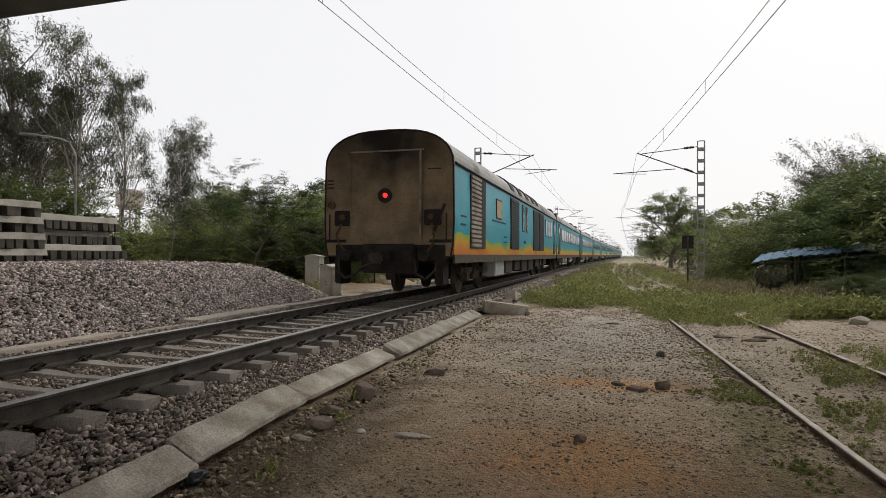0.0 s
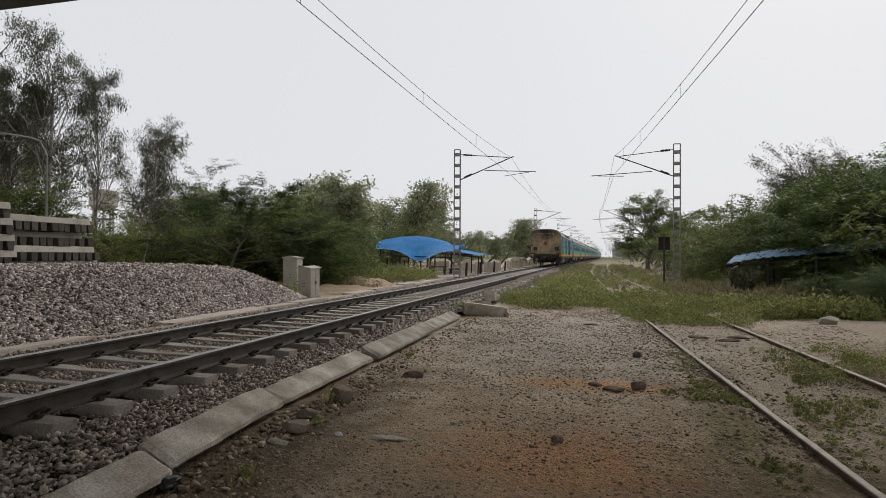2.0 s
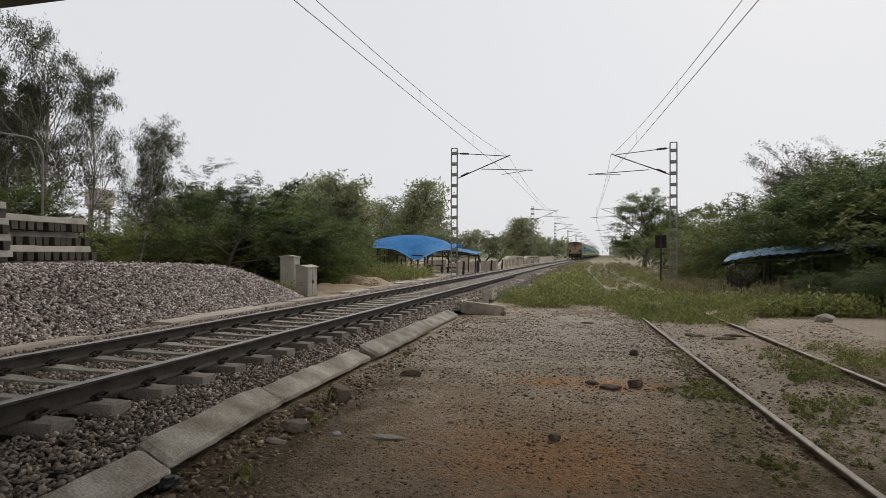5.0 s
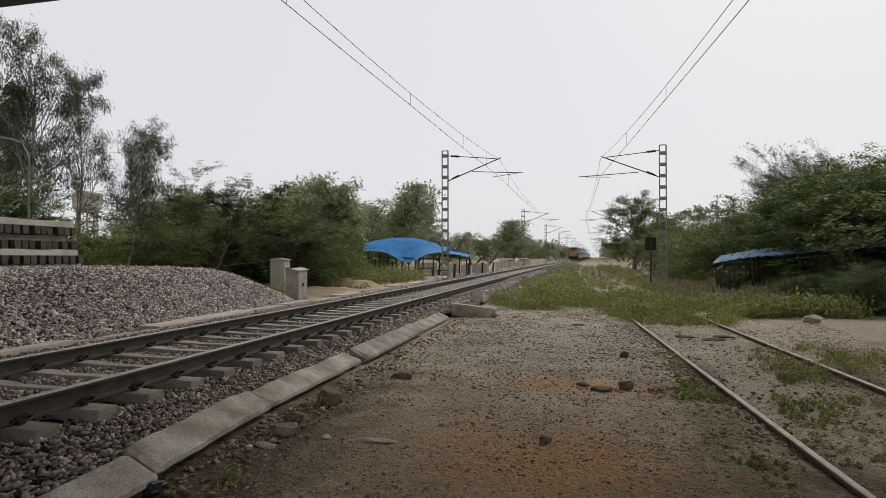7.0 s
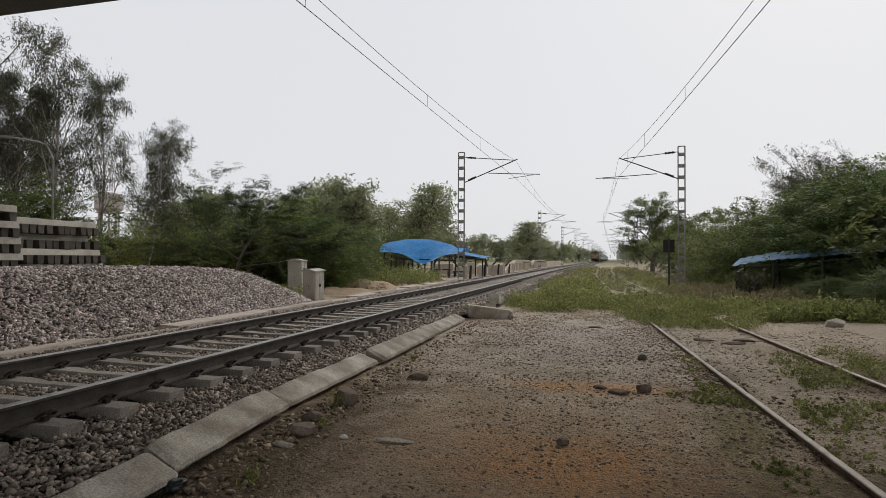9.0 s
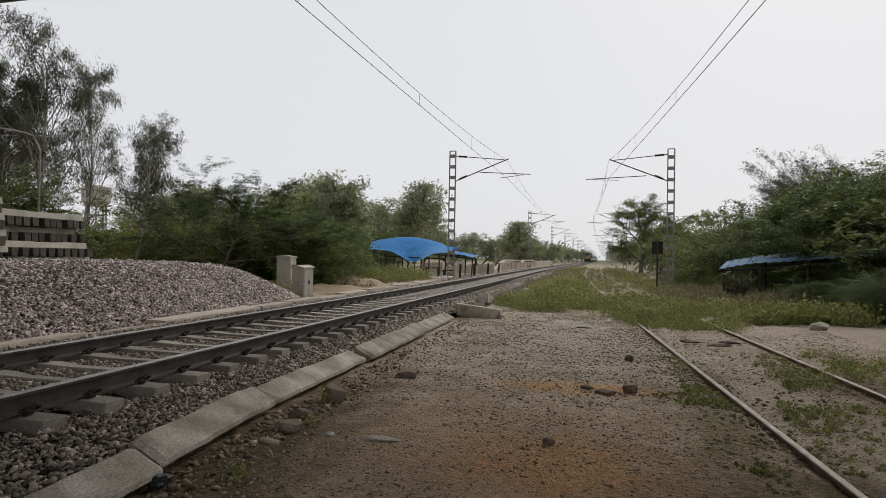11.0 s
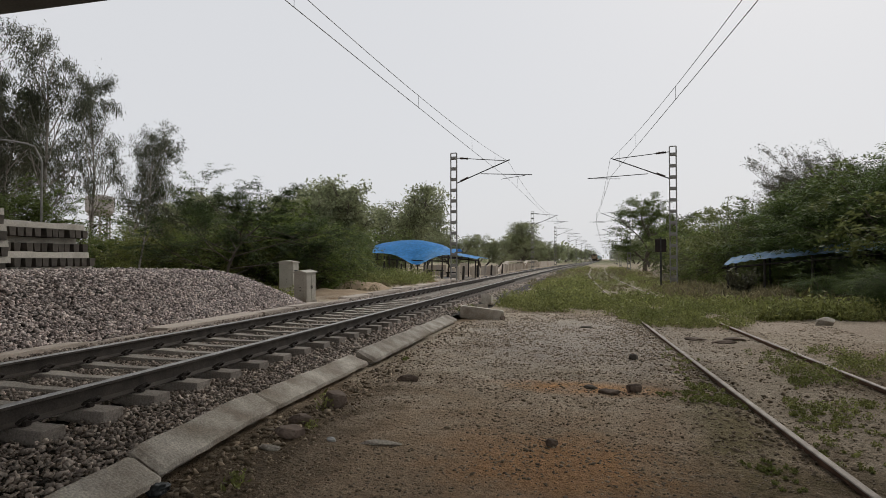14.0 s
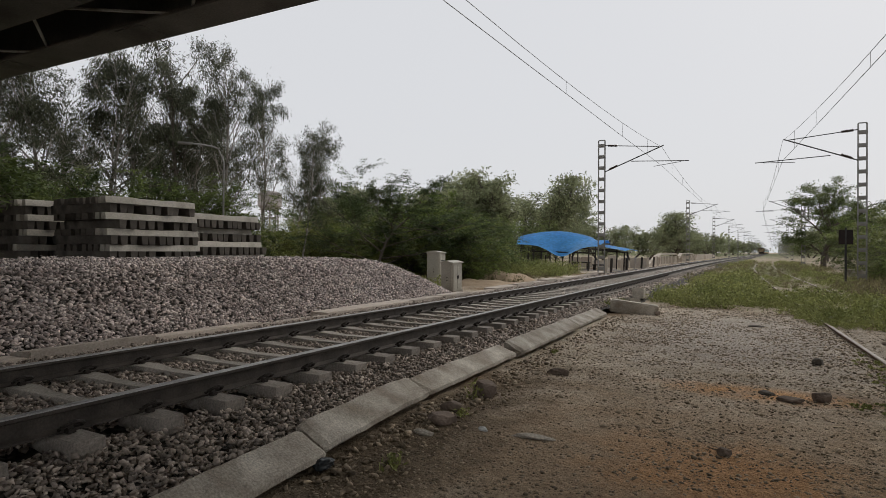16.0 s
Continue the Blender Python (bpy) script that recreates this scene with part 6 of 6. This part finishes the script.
# ---- lineside walls, posts, sand ----
def build_parapet():
    w = empty("lineside_parapet", label="pale plastered lineside parapet of short pillars with a coping", category="wall", kind="structure")
    y = 58.0
    while y < 100:
        h = 1.0 if y > 61 else 0.55
        part("pillar", B(-9.0, -8.7, y, y + 0.5, 0.0, h, bevel=0.01), "brick_wall", w)
        y += 1.25
    for y0, y1 in ((61, 79), (80, 100)):
        bm = prism(bmesh.new(), [(-9.05, 0.98), (-8.65, 0.98), (-8.65, 1.14), (-9.05, 1.14)], y0, y1)
        bmesh.ops.subdivide_edges(bm, edges=[e for e in bm.edges if abs(e.verts[0].co.y - e.verts[1].co.y) > 5], cuts=30)
        for v in bm.verts:
            v.co.z += 0.18 - 0.6 * max(0.0, 1 - min(v.co.y - y0, y1 - v.co.y) / 3.0) ** 1.6
        part("coping", bm, "brick_wall", w)
    part("foot_wall", B(-8.98, -8.72, 56, 100, 0.0, 0.22, bevel=0.01), "brick_wall", w)
    far = part("far_run", B(-9.0, -8.7, 100, 150, 0.0, 1.1, bevel=0.01), "brick_wall", w, m=pose(0.1, 0, 0, 0, 0, 0))
    bm = prism(bmesh.new(), [(-0.12, 0), (0.12, 0), (0.12, 1.1), (-0.12, 1.1)], 0, 5)
    for v in bm.verts:
        if v.co.y < 1 and v.co.z > 0.5:
            v.co.z = 0.2
    part("ramp_wall", bm, "brick_wall", w, m=pose(-8.85, 56, 0.05))
    wall = empty("ruined_wall", label="broken pale brick wall behind the shelter", category="wall", kind="structure")
    r = random.Random(3)
    x = -14.0
    while x < -8.6:
        l = r.uniform(0.8, 1.4)
        part("wall_piece", B(x, x + l - 0.08, 49.0, 49.25, 0, r.uniform(0.7, 1.25), bevel=0.02), "brick_wall", wall)
        x += l
    pr = mesh_of("fence_post", B(-0.07, 0.07, -0.07, 0.07, -0.2, 0.9, bevel=0.01), "brick_wall")
    pd = mesh_of("fence_post", B(-0.07, 0.07, -0.07, 0.07, -0.2, 0.9, bevel=0.01), "timber")
    for k in range(9):
        ob = part("boundary_post", pd if k % 2 else pr, "", None, m=pose(-8.1 + r.uniform(-0.2, 0.2), 35.5 + k * 2.6, 0.15, r.uniform(-4, 4), r.uniform(-4, 4), 0))
        tagged(ob, "short weathered concrete boundary post beside the track", "post", "boundary posts")
    # far yard wall behind the scrub
    yard = empty("yard_wall", label="low grey yard wall glimpsed below the trees", category="wall", kind="structure")
    for k in range(14):
        bx, by = polar(47 - k * 1.2, 46)
        part("wall_panel", B(-0.55, 0.55, -0.08, 0.08, 0, 1.3, bevel=0.01), "pale_concrete", yard, m=pose(bx, by, 0.1, 0, 0, 47 - k * 1.2))


build_parapet()


def mound(name, x, y, sx, sy, h, mat, label, cat, seed):
    bm = bmesh.new()
    bmesh.ops.create_grid(bm, x_segments=24, y_segments=24, size=1)
    for v in bm.verts:
        q = math.hypot(v.co.x, v.co.y)
        z = h * max(0, 1 - q * q) * (1 + 0.6 * noise.noise(Vector((v.co.x * 2.5, v.co.y * 2.5, seed)))) - 0.03 + 0.04 * noise.noise(Vector((v.co.x * 9, v.co.y * 9, seed)))
        v.co = Vector((x + v.co.x * sx, y + v.co.y * sy, 0.13 + z))
    return tagged(part(name, bm, mat, None, "", smooth=True), label, cat)


mound("sand_mound", -10.4, 25.2, 1.6, 1.7, 0.42, "sand", "low heap of orange-brown sand beside the line", "sand mound", 1)
mound("sand_mound", -10.0, 21.6, 1.7, 1.7, 0.2, "sand", "spread orange-brown sand beside the line", "sand mound", 2)


# ---- signs, plinth, lamp, tank ----
board = empty("lineside_board", pose(3.42, 31.7, 0.0, 0, 0, -8), label="dark maroon lineside board on a thin black post", category="sign")
part("post", T((0, 0, -0.2), (0, 0, 2.6), 0.045, 8), "ink", board)
part("panel", B(-0.27, 0.27, -0.03, 0.0, 1.85, 2.5, bevel=0.01), "sign", board)
part("brace", B(-0.3, 0.3, 0.0, 0.02, 2.1, 2.16), "ink", board)
plinth = tagged(part("concrete_plinth", B(5.0, 7.2, 33.2, 34.0, -0.1, 0.16, bevel=0.03), "pale_concrete"), "low pale concrete plinth beside the mast", "plinth")
tagged(part("concrete_plinth", B(4.3, 5.2, 39, 40, -0.1, 0.55, bevel=0.03), "concrete"), "weathered concrete block near the trees", "plinth")

lx, ly = polar(48.5, 29)
lamp_post = empty("street_lamp", pose(lx, ly, 0.1, 0, 0, 48), label="slender grey street lamp with a long curved arm", category="street lamp")
part("pole", T((0, 0, 0), (0, 0, 5.4), 0.05, 8, 0.035), "mast", lamp_post)
arm = [(-0.9 * math.sin(a) * 0.35 - max(0, a - 1.0) * 1.9, 0, 5.4 + 0.75 * math.sin(a)) for a in np.linspace(0, 1.57, 8)]
part("arm", chain(bmesh.new(), arm, 0.04, 7), "mast", lamp_post)
ex, _, ez = arm[-1]
part("lamp_head", B(ex - 0.55, ex + 0.05, -0.1, 0.1, ez - 0.06, ez + 0.06, bevel=0.03), "mast", lamp_post)

tx, ty = polar(44.5, 165)
tank = empty("water_tank", pose(tx, ty, 0), label="round stained concrete water tank on a tall column frame", category="water tank")
bm = bmesh.new()
tube(bm, (0, 0, 13.2), (0, 0, 16.6), 3.15, 28)
tube(bm, (0, 0, 12.3), (0, 0, 13.2), 2.2, 28, 3.15)
tube(bm, (0, 0, 16.6), (0, 0, 17.2), 3.2, 28, 1.4)
part("bowl", bm, "tank", tank)
for k in range(8):
    a = k * math.pi / 4
    part("column", T((2.1 * math.cos(a), 2.1 * math.sin(a), 0), (2.1 * math.cos(a), 2.1 * math.sin(a), 12.5), 0.22, 8), "tank", tank)
for z in (4, 7, 10):
    for k in range(8):
        a, b = k * math.pi / 4, (k + 1) * math.pi / 4
        part("tie_beam", T((2.1 * math.cos(a), 2.1 * math.sin(a), z), (2.1 * math.cos(b), 2.1 * math.sin(b), z), 0.15, 6), "tank", tank)
part("gallery", T((0, 0, 12.2), (0, 0, 12.35), 2.9, 28), "tank", tank)


# ---- loose things on the ground ----
def rock(name, x, y, s, sx, sy, sz, mat, label, cat, seed, z=None, turn=0):
    s *= 0.8
    bm = bmesh.new()
    bmesh.ops.create_icosphere(bm, subdivisions=3, radius=0.5)
    pick = random.Random(seed)
    cuts = [Vector((pick.gauss(0, 1), pick.gauss(0, 1), pick.gauss(0, 0.8))).normalized() for _ in range(9)]
    for v in bm.verts:
        q = v.co.copy()
        v.co *= 1 + 0.28 * noise.noise(q * 2.2 + Vector((seed, 0, 0))) + 0.08 * noise.noise(q * 7)
        for c in cuts:
            v.co -= max(0.0, v.co.dot(c) - 0.36) * c
        v.co = Vector((v.co.x * sx * s, v.co.y * sy * s, v.co.z * sz * s))
    ob = part(name, bm, mat, None, m=pose(x, y, (ground_z(x, y) + 0.22 * sz * s) if z is None else z, 0, 0, turn))
    return tagged(ob, label, cat)


rock("stone", -0.30, 4.98, 0.13, 1.0, 0.8, 0.9, "clod", "small brown stone lying on the trodden earth", "stone", 1)
rock("stone", 0.62, 9.29, 0.19, 1.1, 0.9, 0.8, "dark_stone_and_shade", "dark grey stone lying on the gravel", "stone", 2)
rock("earth_clod", 0.50, 7.15, 0.24, 1.1, 0.7, 0.8, "clod", "dark reddish brick fragment on the earth", "clod", 3, turn=10)
rock("earth_clod", 0.22, 7.0, 0.26, 1.3, 0.9, 0.35, "clod", "flat crumbled clod of dark earth", "clod", 4)
rock("earth_clod", 0.0, 7.2, 0.16, 1.3, 0.9, 0.5, "dark_stone_and_shade", "small dark clod of earth", "clod", 5)
rock("paper_scrap", -2.09, 4.60, 0.11, 1.0, 0.5, 0.6, "white", "crumpled white scrap on the earth", "litter", 6)
rock("stone", -1.66, 4.61, 0.36, 1.3, 0.45, 0.16, "concrete", "flat pale stone slab in the earth", "stone", 7, turn=8)
rock("stone", -2.56, 5.72, 0.36, 1.0, 0.8, 0.9, "clod", "large brown angular stone at the kerb", "stone", 8)
rock("stone", -2.62, 5.05, 0.24, 1.4, 0.8, 0.6, "clod", "brown broken stone at the kerb", "stone", 9)
rock("stone", -2.5, 4.62, 0.3, 1.3, 0.9, 0.6, "clod", "brown broken stone half sunk in earth", "stone", 10)
rock("stone", -2.2, 7.05, 0.26, 1.4, 0.7, 0.55, "clod", "flat brown stone near the kerb", "stone", 11)
rock("stone", -2.48, 4.3, 0.2, 1.5, 0.7, 0.3, "concrete", "flat pale stone chip in the earth", "stone", 12)
rock("stone", -2.2, 14.9, 0.26, 1.0, 1.0, 0.9, "clod", "rounded reddish stone beside the kerb end", "stone", 13)
rock("stone", -0.1, 13.6, 0.22, 2.0, 0.8, 0.35, "dark_stone_and_shade", "dark flat clod on the gravel", "stone", 14)
rock("concrete_block", 5.2, 15.3, 0.5, 1.3, 0.8, 0.7, "concrete", "small weathered concrete block on the earth", "concrete block", 15)
for k, (x, y, t) in enumerate(((7.6, 19.2, 20), (8.1, 19.0, -30), (8.6, 19.4, 50))):
    ob = part("broken_slab", B(-0.5, 0.5, -0.3, 0.3, -0.05, 0.05, bevel=0.012), "concrete", None, m=pose(x, y, 0.2 + 0.06 * k, 14, -12 + 9 * k, t))
    tagged(ob, "broken concrete slab leaning on rubble", "concrete slab", "broken slabs")
for k, (x, y) in enumerate(((2.35, 11.6), (2.6, 12.1), (1.9, 12.0))):
    rock("stone", x, y, 0.42, 1.4, 0.6, 0.25, "clod", "flat brown stone between the siding rails", "stone", 20 + k)

bm = bmesh.new()
bmesh.ops.create_icosphere(bm, subdivisions=4, radius=0.5)
for v in bm.verts:
    q = v.co.copy()
    v.co *= 1 + 0.35 * noise.noise(q * 3) + 0.22 * noise.noise(q * 7)
    v.co = Vector((v.co.x * 0.11, v.co.y * 0.16, max(v.co.z, -0.2) * 0.09))
tagged(part("plastic_bag", bm, "bag", None, m=pose(-2.7, 3.3, 0.0), smooth=True), "crumpled black plastic bag at the kerb foot", "plastic bag")

rng = np.random.default_rng(77)
P, S = [], []
for _ in range(500):
    y = rng.uniform(2.4, 15)
    x = kerb_x(y) + 0.03 + abs(rng.normal(0, 0.25))
    s = rng.uniform(0.02, 0.065)
    P.append((x, y, ground_z(x, y) + s * 0.15))
    S.append(s)
for _ in range(900):
    y = rng.uniform(5, 14)
    x = siding_x(y) - GAUGE / 2 - abs(rng.normal(0, 0.4)) + 0.1
    P.append((x, y, ground_z(x, y) + 0.006))
    S.append(rng.uniform(0.02, 0.05))
for _ in range(450):
    y = 2.6 + 12 * rng.random() ** 1.3
    x = rng.uniform(-2.7, 4.6)
    s = 0.02 + 0.03 * rng.random() ** 3
    P.append((x, y, ground_z(x, y) + s * 0.12))
    S.append(s)
stone_field("pebbles", P, S, "pebble", 78, label="loose pebbles scattered over the earth", category="pebbles")


def crumbs():
    """Dark clods of soil lying in drifts on the trodden earth."""
    rng = np.random.default_rng(83)
    P, S = [], []
    while len(P) < 4500:
        y = 2.4 + 9.5 * rng.random() ** 1.3
        x = rng.uniform(-2.85, 4.8)
        if noise.noise(Vector((x * 1.3, y * 1.3, 21))) + 0.5 * noise.noise(Vector((x * 4, y * 4, 11))) < rng.uniform(-0.05, 0.6):
            continue
        s = (0.009 + 0.036 * rng.random() ** 5) * (0.7 + 0.05 * y)
        P.append((x, y, ground_z(x, y) + s * 0.1))
        S.append(s)
    for cx, cy, sx, sy, count, size in ((2.3, 7.0, 0.35, 0.35, 90, 0.05), (1.45, 8.3, 0.2, 0.9, 260, 0.035), (2.6, 8.6, 0.4, 0.5, 120, 0.045), (0.25, 7.05, 0.3, 0.12, 60, 0.035), (-0.2, 5.7, 0.5, 0.2, 70, 0.028),
                                        (-2.62, 5.0, 0.16, 1.6, 260, 0.055), (2.9, 5.2, 0.4, 0.7, 140, 0.04), (0.9, 5.6, 0.4, 0.4, 80, 0.03)):
        for _ in range(count):
            x, y = rng.normal(cx, sx), rng.normal(cy, sy)
            if x < kerb_x(y) + 0.03:
                continue
            s = size * rng.uniform(0.35, 1.1)
            P.append((x, y, ground_z(x, y) + s * 0.15))
            S.append(s)
    stone_field("soil_crumbs", P, S, "soil", 84, label="dark crumbs of soil lying on the trodden earth", category="soil crumbs")


crumbs()


def gravel():
    """Fine chips pressed into the earth, eight faces each."""
    rng = np.random.default_rng(79)
    n = 60000
    y = 2.3 + 15.5 * rng.random(n) ** 1.35
    x = rng.uniform(-2.85, 5.2, n)
    dens = np.array([noise.noise(Vector((a * 0.9, b * 0.9, 9))) + 0.5 * noise.noise(Vector((a * 2.7, b * 2.7, 4))) for a, b in zip(x, y)])
    ok = (dens > rng.uniform(-0.5, 0.35, n)) & ((x < siding_x(8) - 0.9) | (rng.random(n) < 0.45))
    x, y = x[ok], y[ok]
    n = len(x)
    z = np.array([ground_z(a, b) for a, b in zip(x, y)])
    s = (0.006 + 0.012 * rng.random(n) ** 2) * (0.7 + 0.06 * y)
    o = np.array([(1, 0, 0), (0, 1, 0), (-1, 0, 0), (0, -1, 0), (0, 0, 0.7), (0, 0, -0.7)])
    f = np.array([(0, 1, 4), (1, 2, 4), (2, 3, 4), (3, 0, 4), (1, 0, 5), (2, 1, 5), (3, 2, 5), (0, 3, 5)])
    t = rng.uniform(0, 6.283, n)
    q = o[None] * rng.uniform(0.6, 1.4, (n, 6, 1)) * s[:, None, None]
    q[:, :, 0] *= 1.4
    v = np.stack([q[:, :, 0] * np.cos(t)[:, None] - q[:, :, 1] * np.sin(t)[:, None] + x[:, None], q[:, :, 0] * np.sin(t)[:, None] + q[:, :, 1] * np.cos(t)[:, None] + y[:, None], q[:, :, 2] + z[:, None]], 2).reshape(-1, 3)
    faces = (f[None] + 6 * np.arange(n)[:, None, None]).reshape(-1, 3)
    tagged(new("gravel", array_mesh("gravel", v, faces, "pebble")), "fine gravel chips trodden into the earth", "gravel", kind="stuff")


gravel()


# ---- a fly that crosses the view ----
def build_fly():
    fly = empty("flying_insect", label="small black fly crossing the air close by", category="insect")
    for name, x, length, r, mat in (("body", 0.0, 0.0055, 0.0036, "ink"), ("head", 0.0062, 0.0022, 0.0024, "ink"), ("abdomen", -0.005, 0.004, 0.003, "dark_steel")):
        bm = bmesh.new()
        bmesh.ops.create_icosphere(bm, subdivisions=2, radius=1.0)
        for v in bm.verts:
            v.co = Vector((x + v.co.x * length, v.co.y * r, v.co.z * r))
        part(name, bm, mat, fly, smooth=True)
    for side in (-1, 1):
        bm = bmesh.new()
        box(bm, -0.006, 0.002, 0.0, 0.011, 0.0, 0.0002)
        for v in bm.verts:
            v.co.x *= 0.4 + v.co.y * 60
        part("wing", bm, "equip", fly, "thin grey wing", m=pose(0, side * 0.002, 0.003, 25 * side, 0, 0) @ Matrix.Diagonal((1, side, 1, 1)))
    return fly


FLY = build_fly()


# ---- what moves ----
def motions():
    """The train draws away along the main line, its tail at these distances; a fly darts past."""
    tail = [(0, 12.75), (0.5, 25.4), (1.0, 38.2), (1.5, 51.0), (2.5, 75.8), (3.5, 100.0), (5.0, 135.5), (7.0, 182.0), (9.5, 240.0), (12.0, 298.0), (16.0, 390.0)]
    # the fly: seconds, x, y, z
    walk(FLY, [(t, pose(x, y, z, 0, -10, 190)) for t, x, y, z in ((0.0, 1.900, -1.200, 2.300), (3.6, 1.900, -1.200, 2.300), (3.8, 0.628, 1.270, 1.945), (3.9, 0.483, 1.324, 1.967), (4.0, 0.316, 1.368, 1.983), (4.1, 0.115, 1.422, 2.193), (4.4, -1.600, -1.000, 3.000), (16.0, -1.600, -1.000, 3.000))])
    for k, coach in enumerate(TRAIN):
        places = [(t, y + k * L_COACH) for t, y in tail]
        walk(coach, [(t, pose(TRACK_X - 0.12 + drift(y), y, RAIL, 0, 0, -math.degrees(math.atan((drift(y + 20) - drift(y)) / 20)))) for t, y in places])


motions()
